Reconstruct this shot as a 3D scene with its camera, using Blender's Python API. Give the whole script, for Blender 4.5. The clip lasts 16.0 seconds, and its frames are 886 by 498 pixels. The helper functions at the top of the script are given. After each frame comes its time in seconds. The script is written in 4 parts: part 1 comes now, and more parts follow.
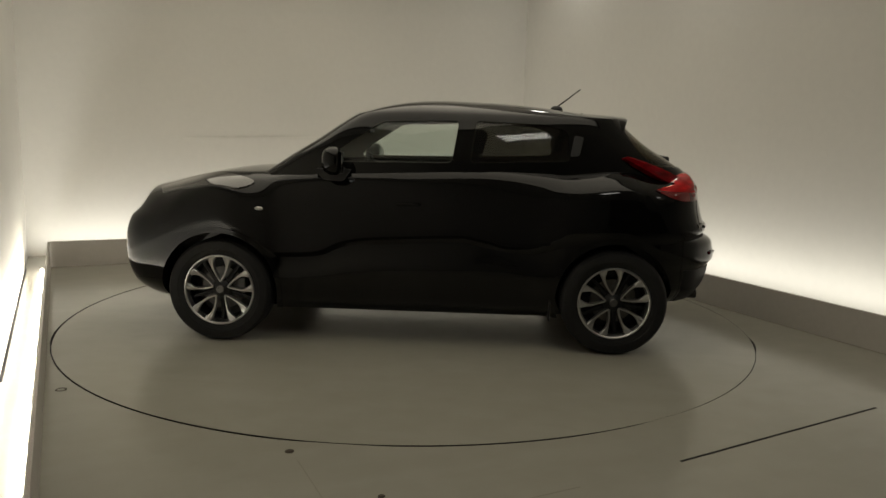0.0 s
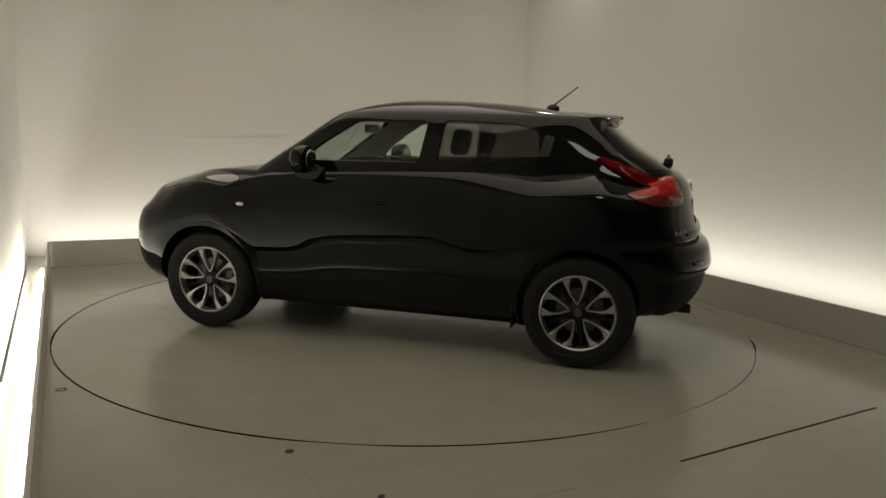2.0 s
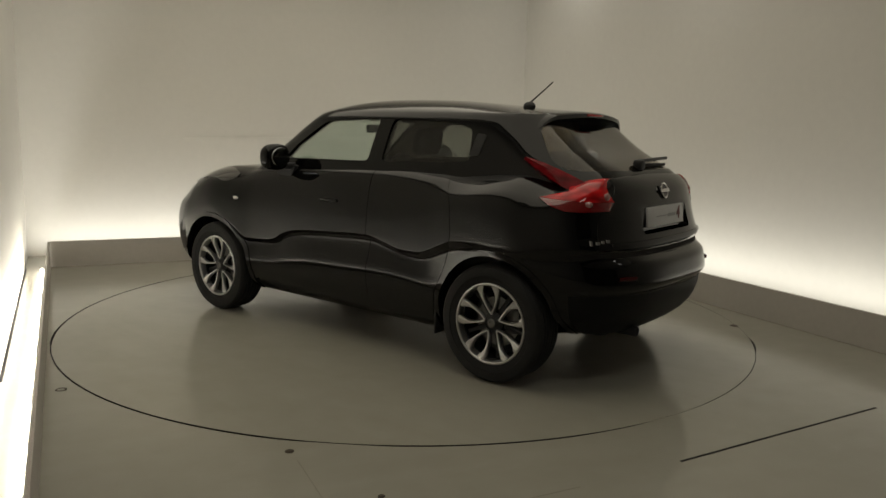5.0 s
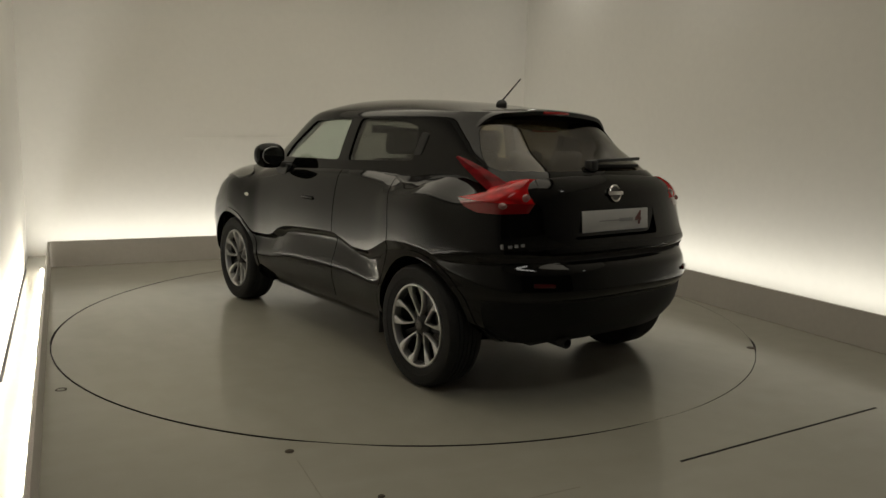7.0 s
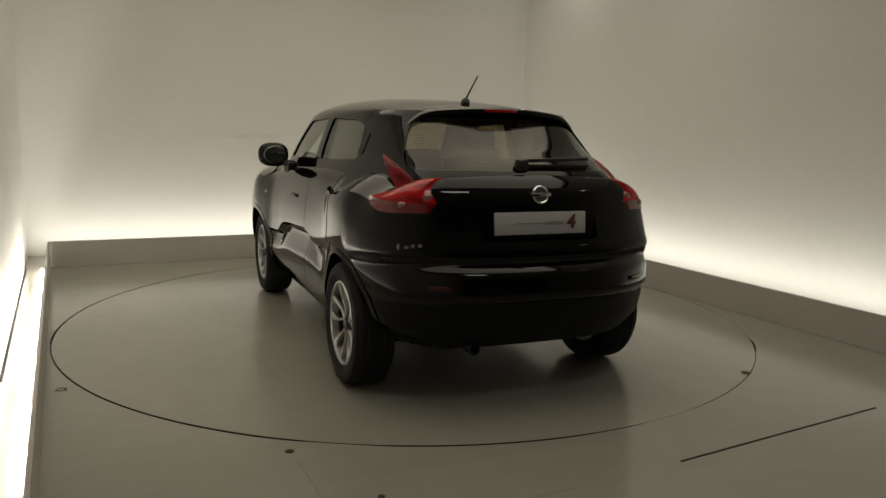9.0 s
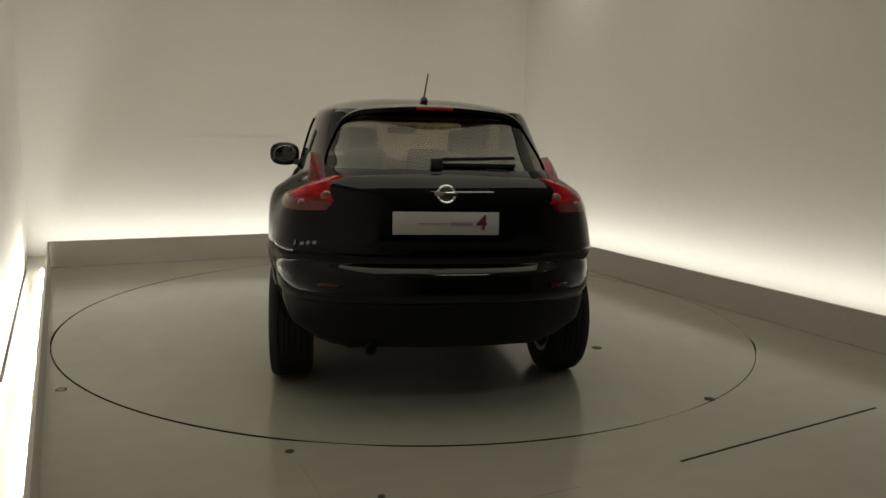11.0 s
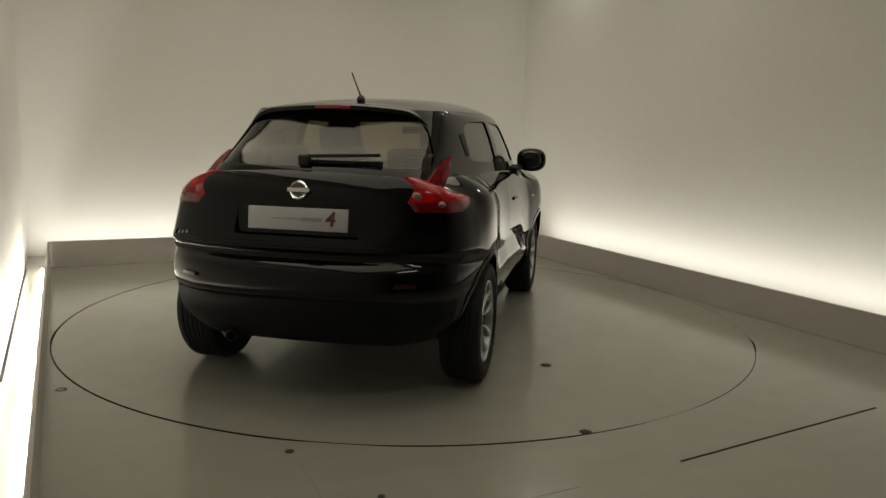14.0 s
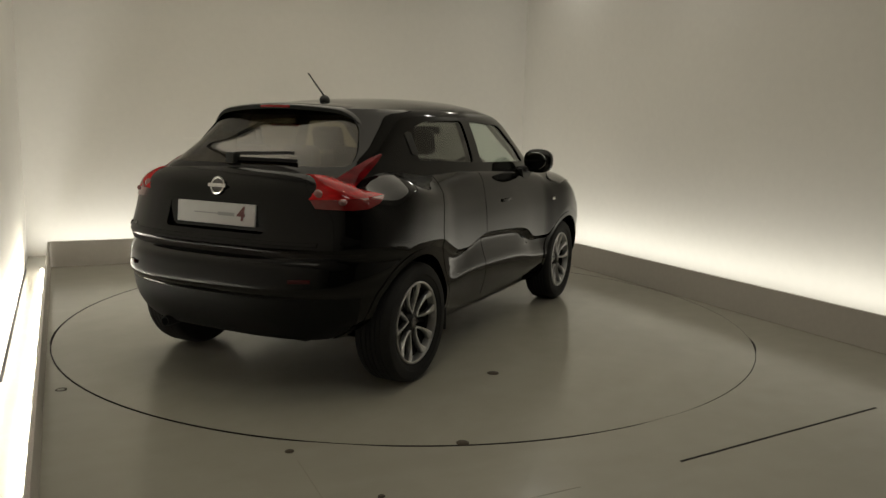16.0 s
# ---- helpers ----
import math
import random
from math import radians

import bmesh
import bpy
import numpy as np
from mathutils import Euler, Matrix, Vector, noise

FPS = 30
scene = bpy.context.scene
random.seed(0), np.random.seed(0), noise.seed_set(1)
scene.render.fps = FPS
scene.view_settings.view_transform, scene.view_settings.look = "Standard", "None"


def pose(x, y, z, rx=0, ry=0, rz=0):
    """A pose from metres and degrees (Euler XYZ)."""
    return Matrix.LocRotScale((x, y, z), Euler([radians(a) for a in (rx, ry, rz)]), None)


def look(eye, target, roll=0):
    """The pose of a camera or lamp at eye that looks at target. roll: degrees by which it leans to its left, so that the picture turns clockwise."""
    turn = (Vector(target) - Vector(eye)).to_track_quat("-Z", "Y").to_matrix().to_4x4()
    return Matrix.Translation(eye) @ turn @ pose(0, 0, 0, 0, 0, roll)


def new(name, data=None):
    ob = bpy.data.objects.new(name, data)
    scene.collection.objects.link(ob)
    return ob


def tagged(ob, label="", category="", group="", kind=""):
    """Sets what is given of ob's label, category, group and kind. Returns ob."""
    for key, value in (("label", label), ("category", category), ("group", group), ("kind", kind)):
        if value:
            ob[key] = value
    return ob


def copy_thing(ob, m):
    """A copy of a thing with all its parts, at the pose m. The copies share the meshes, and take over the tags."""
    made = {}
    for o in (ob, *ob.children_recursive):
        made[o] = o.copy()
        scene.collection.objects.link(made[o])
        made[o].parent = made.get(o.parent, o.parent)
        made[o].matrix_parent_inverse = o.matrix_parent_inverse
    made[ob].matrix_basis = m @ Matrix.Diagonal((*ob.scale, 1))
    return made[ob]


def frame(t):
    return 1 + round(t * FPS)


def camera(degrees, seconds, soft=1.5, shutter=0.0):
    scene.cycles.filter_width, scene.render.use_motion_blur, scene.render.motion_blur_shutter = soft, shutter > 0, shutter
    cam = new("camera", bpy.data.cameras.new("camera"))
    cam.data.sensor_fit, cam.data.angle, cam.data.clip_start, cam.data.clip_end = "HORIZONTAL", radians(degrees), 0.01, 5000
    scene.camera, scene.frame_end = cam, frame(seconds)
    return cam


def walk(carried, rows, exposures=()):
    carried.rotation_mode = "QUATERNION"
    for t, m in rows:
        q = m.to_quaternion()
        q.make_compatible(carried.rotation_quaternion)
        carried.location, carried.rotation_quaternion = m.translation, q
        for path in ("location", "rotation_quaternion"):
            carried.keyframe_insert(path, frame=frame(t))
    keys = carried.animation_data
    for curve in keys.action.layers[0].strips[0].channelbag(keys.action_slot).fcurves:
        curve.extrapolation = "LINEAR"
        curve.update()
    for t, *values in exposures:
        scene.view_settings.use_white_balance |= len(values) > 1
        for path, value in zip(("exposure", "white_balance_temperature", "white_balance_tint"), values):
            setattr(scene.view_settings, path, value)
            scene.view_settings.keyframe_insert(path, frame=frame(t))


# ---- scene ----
cam = camera(61.82, 16.0, soft=1.5)
EYE = (0.0, -5.5522, 1.3626)
AIM = (0.0 + 5 * 0.04169, -5.5522 + 5 * 0.98732, 1.3626 - 5 * 0.15310)
walk(cam, [(0.0, look(EYE, AIM, 1.404)), (16.0, look(EYE, AIM, 1.404))], [(0.0, 0.0), (16.0, 0.0)])

# turntable: clockwise at a steady rate, the axis at the origin
TURN_START, TURN_RATE = 174.812, -7.1103
CAR_OFFSET = (-0.1016, 0.0644)
DISC_R = 2.449
# the studio stands turned against the camera: x to its right wall, y to its back wall
ROOM = pose(0, 0, 0, 0, 0, 23.8)
LEFT, RIGHT, BACK, FRONT = -2.46, 2.48, 2.9, -8.6
WALL_L, WALL_R, WALL_B = -2.74, 3.22, 3.64
KERB_H, ROOM_H = 0.25, 3.7
SKEW = pose(0, 0, 0, 0, 0, 1.15)

# ---- light ----
world = bpy.data.worlds.new("studio_world")
world.use_nodes = True
world.node_tree.nodes["Background"].inputs[0].default_value = (0.9, 0.95, 1.0, 1)
world.node_tree.nodes["Background"].inputs[1].default_value = 0.02
scene.world = world


def area_lamp(name, size_x, size_y, watts, colour, m):
    data = bpy.data.lights.new(name, "AREA")
    data.shape, data.size, data.size_y, data.energy, data.color = "RECTANGLE", size_x, size_y, watts, colour
    ob = new(name, data)
    ob.matrix_world = m
    return ob


COOL = (1.0, 0.975, 0.89)
WARM = (1.0, 0.91, 0.73)
# light strips in the trough behind the low boards, facing up and to the walls
area_lamp("cove_lamp_back", 5.3, 0.05, 25, COOL, ROOM @ pose(0.0, BACK + 0.46, 0.05, 168, 0, 0))
area_lamp("cove_lamp_right", 0.05, 6.0, 26, COOL, ROOM @ pose(RIGHT + 0.46, -0.15, 0.05, 0, -168, 0))
area_lamp("cove_lamp_left", 0.05, 4.4, 23, COOL, ROOM @ SKEW @ pose(-2.492 - 0.075, 0.65, 0.05, 0, 158, 0))
# a large fabric light box over the turntable, and small spots round it
area_lamp("softbox_lamp", 3.7, 5.4, 56, WARM, ROOM @ pose(-0.25, -0.2, ROOM_H - 0.16))
SPOTS = [(-2.1, 2.6, 0.3), (2.85, 2.4, 3.2), (2.85, 0.4, 3.0), (2.5, -3.6, 0.8)]
for cx, cy, watts in SPOTS:
    area_lamp("ceiling_spot_lamp", 0.20, 0.20, watts, COOL, ROOM @ pose(cx, cy, ROOM_H - 0.06))
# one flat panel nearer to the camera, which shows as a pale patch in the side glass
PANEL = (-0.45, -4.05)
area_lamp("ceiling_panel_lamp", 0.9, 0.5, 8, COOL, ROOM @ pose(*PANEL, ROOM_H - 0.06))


# ---- materials ----
def material(name, colour, rough=0.5, metal=0.0, coat=0.0, grain=0.0, scale=20.0, bump=0.0, spec=0.5, alt=None, big=0.0):
    m = bpy.data.materials.new(name)
    m.use_nodes = True
    nt = m.node_tree
    b = nt.nodes["Principled BSDF"]
    b.inputs["Base Color"].default_value = (*colour, 1)
    b.inputs["Roughness"].default_value = rough
    b.inputs["Metallic"].default_value = metal
    b.inputs["Coat Weight"].default_value = coat
    b.inputs["Coat Roughness"].default_value = 0.04
    b.inputs["Specular IOR Level"].default_value = spec
    if grain or bump:
        tc = nt.nodes.new("ShaderNodeTexCoord")
        n1 = nt.nodes.new("ShaderNodeTexNoise")
        n1.inputs["Scale"].default_value, n1.inputs["Detail"].default_value = scale, 8
        nt.links.new(tc.outputs["Object"], n1.inputs["Vector"])
        n2 = nt.nodes.new("ShaderNodeTexNoise")
        n2.inputs["Scale"].default_value, n2.inputs["Detail"].default_value = scale * 0.06, 4
        nt.links.new(tc.outputs["Object"], n2.inputs["Vector"])
        mixn = nt.nodes.new("ShaderNodeMath")
        mixn.operation = "MULTIPLY_ADD"
        nt.links.new(n2.outputs["Fac"], mixn.inputs[0])
        mixn.inputs[1].default_value = big
        nt.links.new(n1.outputs["Fac"], mixn.inputs[2])
        ramp = nt.nodes.new("ShaderNodeMapRange")
        ramp.inputs["From Min"].default_value, ramp.inputs["From Max"].default_value = 0.3 + 0.3 * big, 0.7 + 0.7 * big
        nt.links.new(mixn.outputs[0], ramp.inputs["Value"])
        mix = nt.nodes.new("ShaderNodeMix")
        mix.data_type = "RGBA"
        alt = alt or tuple(c * (1 - grain) for c in colour)
        mix.inputs["A"].default_value = (*colour, 1)
        mix.inputs["B"].default_value = (*alt, 1)
        nt.links.new(ramp.outputs["Result"], mix.inputs["Factor"])
        nt.links.new(mix.outputs["Result"], b.inputs["Base Color"])
        rr = nt.nodes.new("ShaderNodeMapRange")
        rr.inputs["To Min"].default_value, rr.inputs["To Max"].default_value = max(0.02, rough - 0.06 * rough), rough * 1.25
        nt.links.new(n2.outputs["Fac"], rr.inputs["Value"])
        nt.links.new(rr.outputs["Result"], b.inputs["Roughness"])
        if bump:
            bn = nt.nodes.new("ShaderNodeBump")
            bn.inputs["Strength"].default_value, bn.inputs["Distance"].default_value = bump, 0.004
            nt.links.new(n1.outputs["Fac"], bn.inputs["Height"])
            nt.links.new(bn.outputs["Normal"], b.inputs["Normal"])
    return m


def glass(name, tint, rough=0.0):
    m = material(name, tint, rough)
    b = m.node_tree.nodes["Principled BSDF"]
    b.inputs["Transmission Weight"].default_value = 1.0
    b.inputs["IOR"].default_value = 1.45
    return m


def glowing(name, colour, power):
    m = material(name, colour, 0.4)
    b = m.node_tree.nodes["Principled BSDF"]
    b.inputs["Emission Color"].default_value = (*colour, 1)
    b.inputs["Emission Strength"].default_value = power
    return m


M_WALL = material("painted_wall", (0.69, 0.67, 0.62), 0.55, grain=0.07, scale=14, bump=0.05, big=1.6)
M_KERB = material("painted_board", (0.50, 0.47, 0.43), 0.6, grain=0.10, scale=25, bump=0.05, big=1.0)


def floor_paint():
    """Worn grey-beige floor paint: broad stains, fine grain, faint curved scuffs and polished patches."""
    m = material("painted_floor", (0.375, 0.36, 0.308), 0.30, grain=0.10, scale=6, bump=0.03, big=1.0)
    nt = m.node_tree
    b = nt.nodes["Principled BSDF"]
    base = b.inputs["Base Color"].links[0].from_socket
    tc = nt.nodes.new("ShaderNodeTexCoord")
    warp = nt.nodes.new("ShaderNodeMapping")
    warp.inputs["Scale"].default_value = (1.2, 3.2, 1.0)
    warp.inputs["Rotation"].default_value = (0, 0, 0.5)
    nt.links.new(tc.outputs["Object"], warp.inputs["Vector"])
    scuff = nt.nodes.new("ShaderNodeTexNoise")
    scuff.inputs["Scale"].default_value, scuff.inputs["Detail"].default_value, scuff.inputs["Distortion"].default_value = 1.6, 6, 0.6
    nt.links.new(warp.outputs["Vector"], scuff.inputs["Vector"])
    edge = nt.nodes.new("ShaderNodeMapRange")
    edge.inputs["From Min"].default_value, edge.inputs["From Max"].default_value = 0.25, 0.85
    edge.inputs["To Max"].default_value = 0.20
    nt.links.new(scuff.outputs["Fac"], edge.inputs["Value"])
    mix = nt.nodes.new("ShaderNodeMix")
    mix.data_type = "RGBA"
    mix.inputs["B"].default_value = (0.22, 0.205, 0.165, 1)
    nt.links.new(edge.outputs["Result"], mix.inputs["Factor"])
    nt.links.new(base, mix.inputs["A"])
    nt.links.new(mix.outputs["Result"], b.inputs["Base Color"])
    patch = nt.nodes.new("ShaderNodeTexNoise")
    patch.inputs["Scale"].default_value, patch.inputs["Detail"].default_value = 1.1, 3
    nt.links.new(tc.outputs["Object"], patch.inputs["Vector"])
    rough = nt.nodes.new("ShaderNodeMapRange")
    rough.inputs["From Min"].default_value, rough.inputs["From Max"].default_value = 0.2, 0.8
    rough.inputs["To Min"].default_value, rough.inputs["To Max"].default_value = 0.13, 0.25
    nt.links.new(patch.outputs["Fac"], rough.inputs["Value"])
    nt.links.new(rough.outputs["Result"], b.inputs["Roughness"])
    return m


M_FLOOR = floor_paint()
M_SCRATCH = material("grey_scratch", (0.24, 0.22, 0.18), 0.7)
M_SEAM = material("wall_seam", (0.70, 0.68, 0.63), 0.6)
M_CEIL = material("ceiling_paint", (0.55, 0.52, 0.47), 0.8, grain=0.05, scale=20)
M_DARK = material("dark_grey_paint", (0.035, 0.034, 0.032), 0.7, grain=0.1, scale=20)
M_PIT = material("dark_gap", (0.010, 0.008, 0.006), 0.9)
M_PAINT = material("black_car_paint", (0.0030, 0.0030, 0.0029), 0.045, spec=0.33)
M_PLASTIC = material("black_plastic", (0.012, 0.012, 0.012), 0.45, grain=0.2, scale=60, bump=0.1)
M_VALANCE = material("matt_black_bumper", (0.006, 0.006, 0.006), 0.5, grain=0.2, scale=60, bump=0.1, spec=0.2)
M_RUBBER = material("tyre_rubber", (0.008, 0.008, 0.008), 0.75, grain=0.25, scale=40, bump=0.15)
M_ALLOY = material("silver_alloy", (0.54, 0.54, 0.54), 0.34, metal=1.0, grain=0.1, scale=40)
M_GREYALLOY = material("dark_grey_alloy", (0.012, 0.012, 0.013), 0.5, metal=0.3)
M_DISC = material("brake_steel", (0.16, 0.155, 0.15), 0.4, metal=0.8, grain=0.2, scale=30)
M_PINK = material("pale_red_lens", (0.24, 0.09, 0.085), 0.1, coat=1.0)
M_DARKLENS = material("dark_lamp_glass", (0.02, 0.02, 0.022), 0.05, coat=1.0)
M_BOLT = material("rusty_bolt", (0.05, 0.035, 0.02), 0.7, grain=0.3, scale=80)
M_CHROME = material("chrome", (0.8, 0.8, 0.8), 0.1, metal=1.0)
M_GLASS = glass("clear_glass", (0.80, 0.86, 0.82))
M_TINT = glass("privacy_glass", (0.21, 0.17, 0.11))
M_PRIVACY = glass("dark_privacy_glass", (0.23, 0.23, 0.21))
M_SEAT = material("dark_seat_cloth", (0.02, 0.02, 0.021), 0.85, grain=0.3, scale=80, bump=0.2)
M_RED = material("red_lamp_lens", (0.40, 0.008, 0.010), 0.06, coat=0.6)


def lens_red(name, bright, dark, gloss=0.35):
    """Moulded lens: bright and dark cells like the optics behind it."""
    m = material(name, bright, 0.10, coat=0.0, spec=gloss)
    nt = m.node_tree
    b = nt.nodes["Principled BSDF"]
    tc = nt.nodes.new("ShaderNodeTexCoord")
    stretch = nt.nodes.new("ShaderNodeMapping")
    stretch.inputs["Scale"].default_value = (14, 14, 34)
    nt.links.new(tc.outputs["Object"], stretch.inputs["Vector"])
    cells = nt.nodes.new("ShaderNodeTexVoronoi")
    cells.feature = "SMOOTH_F1"
    cells.inputs["Scale"].default_value = 1.0
    nt.links.new(stretch.outputs["Vector"], cells.inputs["Vector"])
    span = nt.nodes.new("ShaderNodeMapRange")
    span.inputs["From Min"].default_value, span.inputs["From Max"].default_value = 0.15, 0.75
    nt.links.new(cells.outputs["Distance"], span.inputs["Value"])
    mix = nt.nodes.new("ShaderNodeMix")
    mix.data_type = "RGBA"
    mix.inputs["A"].default_value, mix.inputs["B"].default_value = (*bright, 1), (*dark, 1)
    nt.links.new(span.outputs["Result"], mix.inputs["Factor"])
    nt.links.new(mix.outputs["Result"], b.inputs["Base Color"])
    return m


# tail lamp reds: brighter above, darker below, overhead light put into the colours
M_LENS = lens_red("moulded_red_lens", (0.58, 0.006, 0.008), (0.15, 0.001, 0.002))
M_ARMLENS = lens_red("deep_red_lens", (0.22, 0.004, 0.008), (0.07, 0.001, 0.002), 0.12)
M_LENS_SHADED = material("shaded_red_lens", (0.15, 0.004, 0.005), 0.06, coat=1.0, spec=0.6)
M_TOPLENS = material("smoked_lamp_lens", (0.03, 0.028, 0.025), 0.05, coat=1.0, spec=1.0)
M_REPEATER = material("white_repeater_lens", (0.6, 0.58, 0.55), 0.15, coat=1.0)
M_PLATE = material("plate_white", (0.52, 0.52, 0.52), 0.4, grain=0.04, scale=20)
M_INK = material("plate_grey_ink", (0.30, 0.30, 0.31), 0.5)
M_REFLECTOR = material("dim_red_reflector", (0.05, 0.003, 0.004), 0.1)
M_REDINK = material("plate_red_ink", (0.12, 0.03, 0.03), 0.5)
M_LINER = material("beige_headliner", (0.33, 0.30, 0.25), 0.9, grain=0.1, scale=60, bump=0.1)
M_LETTER = material("dull_chrome", (0.32, 0.32, 0.32), 0.25, metal=1.0)
M_MIRROR = material("mirror_glass", (0.30, 0.31, 0.32), 0.02, metal=1.0)
M_TUBE = glowing("light_tube", (1.0, 0.97, 0.89), 40.0)


# ---- builders ----
def mesh_object(name, bm, mat, parent=None, label="", smooth=35):
    me = bpy.data.meshes.new(name)
    bmesh.ops.recalc_face_normals(bm, faces=bm.faces)
    bm.to_mesh(me)
    bm.free()
    if mat:
        me.materials.append(mat)
    if smooth:
        for p in me.polygons:
            p.use_smooth = True
        me.set_sharp_from_angle(angle=radians(smooth))
    ob = new(name, me)
    if parent:
        ob.parent = parent
    if label:
        tagged(ob, label)
    return ob


def part(name, bm, mat, parent, label=""):
    return mesh_object(name, bm, mat, parent, label)


def box(x0, x1, y0, y1, z0, z1, bevel=0.0, bm=None, seg=2):
    bm = bm or bmesh.new()
    vs = bmesh.ops.create_cube(bm, size=1)["verts"]
    for v in vs:
        v.co = Vector(((x0 + x1) / 2 + v.co.x * (x1 - x0), (y0 + y1) / 2 + v.co.y * (y1 - y0), (z0 + z1) / 2 + v.co.z * (z1 - z0)))
    if bevel:
        es = list({e for v in vs for e in v.link_edges})
        bmesh.ops.bevel(bm, geom=es, offset=bevel, segments=seg, affect="EDGES", profile=0.5)
    return bm


def moved(bm, m):
    bmesh.ops.transform(bm, matrix=m, verts=bm.verts)
    return bm


def grid_mesh(rows, close_u=False, close_v=False, bm=None):
    """Quads over rows of points; close_v joins each row's ends, close_u the last row to the first."""
    bm = bm or bmesh.new()
    vs = [[bm.verts.new(p) for p in r] for r in rows]
    nu, nv = len(vs), len(vs[0])
    for i in range(nu if close_u else nu - 1):
        for j in range(nv if close_v else nv - 1):
            q = [vs[i][j], vs[i][(j + 1) % nv], vs[(i + 1) % nu][(j + 1) % nv], vs[(i + 1) % nu][j]]
            bm.faces.new(q)
    return bm


def lathe(profile, segments=48, axis="y", bm=None, closed=True):
    """Turns (radius, along) pairs round an axis."""
    rows = []
    for k in range(segments):
        a = 2 * math.pi * k / segments
        if axis == "y":
            rows.append([(r * math.cos(a), h, r * math.sin(a)) for r, h in profile])
        else:
            rows.append([(r * math.cos(a), r * math.sin(a), h) for r, h in profile])
    return grid_mesh(rows, close_u=True, close_v=closed, bm=bm)


def prism(points, axis, lo, hi):
    """A solid from a flat outline: axis y takes (x, z) points, axis x takes (y, z), axis z takes (x, y)."""
    bm = bmesh.new()

    def at(p, h):
        return (p[0], h, p[1]) if axis == "y" else (h, p[0], p[1]) if axis == "x" else (p[0], p[1], h)

    a = [bm.verts.new(at(p, lo)) for p in points]
    b = [bm.verts.new(at(p, hi)) for p in points]
    bm.faces.new(a)
    bm.faces.new(b[::-1])
    n = len(points)
    for i in range(n):
        bm.faces.new([a[i], a[(i + 1) % n], b[(i + 1) % n], b[i]])
    bmesh.ops.recalc_face_normals(bm, faces=bm.faces)
    return bm


def rounded(points, r=0.03, n=4):
    """Rounds the corners of a flat outline."""
    out = []
    k = len(points)
    for i in range(k):
        p, a, b = Vector(points[i]), Vector(points[i - 1]), Vector(points[(i + 1) % k])
        ra, rb = min(r, (a - p).length * 0.45), min(r, (b - p).length * 0.45)
        s, e = p + (a - p).normalized() * ra, p + (b - p).normalized() * rb
        for j in range(n + 1):
            t = j / n
            out.append(tuple(s * (1 - t) ** 2 + p * 2 * t * (1 - t) + e * t * t))
    return out


def cut(ob, tools, operation="DIFFERENCE"):
    """Applies booleans with throw-away tools to a mesh object."""
    for bm in tools:
        me = bpy.data.meshes.new("tool")
        bmesh.ops.recalc_face_normals(bm, faces=bm.faces)
        bm.to_mesh(me)
        bm.free()
        tool = new("tool", me)
        md = ob.modifiers.new("cut", "BOOLEAN")
        md.operation, md.solver, md.object = operation, "EXACT", tool
        bpy.context.view_layer.update()
        res = bpy.data.meshes.new_from_object(ob.evaluated_get(bpy.context.evaluated_depsgraph_get()))
        ob.modifiers.clear()
        old = ob.data
        ob.data = res
        bpy.data.meshes.remove(old)
        bpy.data.objects.remove(tool)
        bpy.data.meshes.remove(me)
    for p in ob.data.polygons:
        p.use_smooth = True
    ob.data.set_sharp_from_angle(angle=radians(32))
    return ob


def curve_at(xs, ys, x):
    """Smooth monotone interpolation through a small table."""
    xs, ys = np.asarray(xs, float), np.asarray(ys, float)
    h, d = np.diff(xs), np.diff(ys) / np.diff(xs)
    m = np.zeros(len(xs))
    m[0], m[-1] = d[0], d[-1]
    for i in range(1, len(xs) - 1):
        if d[i - 1] * d[i] > 0:
            w1, w2 = 2 * h[i] + h[i - 1], h[i] + 2 * h[i - 1]
            m[i] = (w1 + w2) / (w1 / d[i - 1] + w2 / d[i])
    x = min(max(x, xs[0]), xs[-1])
    i = int(min(np.searchsorted(xs, x, side="right") - 1, len(xs) - 2))
    t = (x - xs[i]) / h[i]
    return float((2 * t**3 - 3 * t**2 + 1) * ys[i] + (t**3 - 2 * t**2 + t) * h[i] * m[i] + (3 * t**2 - 2 * t**3) * ys[i + 1] + (t**3 - t**2) * h[i] * m[i + 1])


def smooth01(t):
    t = min(max(t, 0.0), 1.0)
    return t * t * (3 - 2 * t)


# ---- the studio ----
def setting(name, bm, mat, label, category=""):
    ob = mesh_object(name, bm, mat, smooth=0)
    ob.matrix_world = ROOM
    return tagged(ob, label, category, kind="structure")


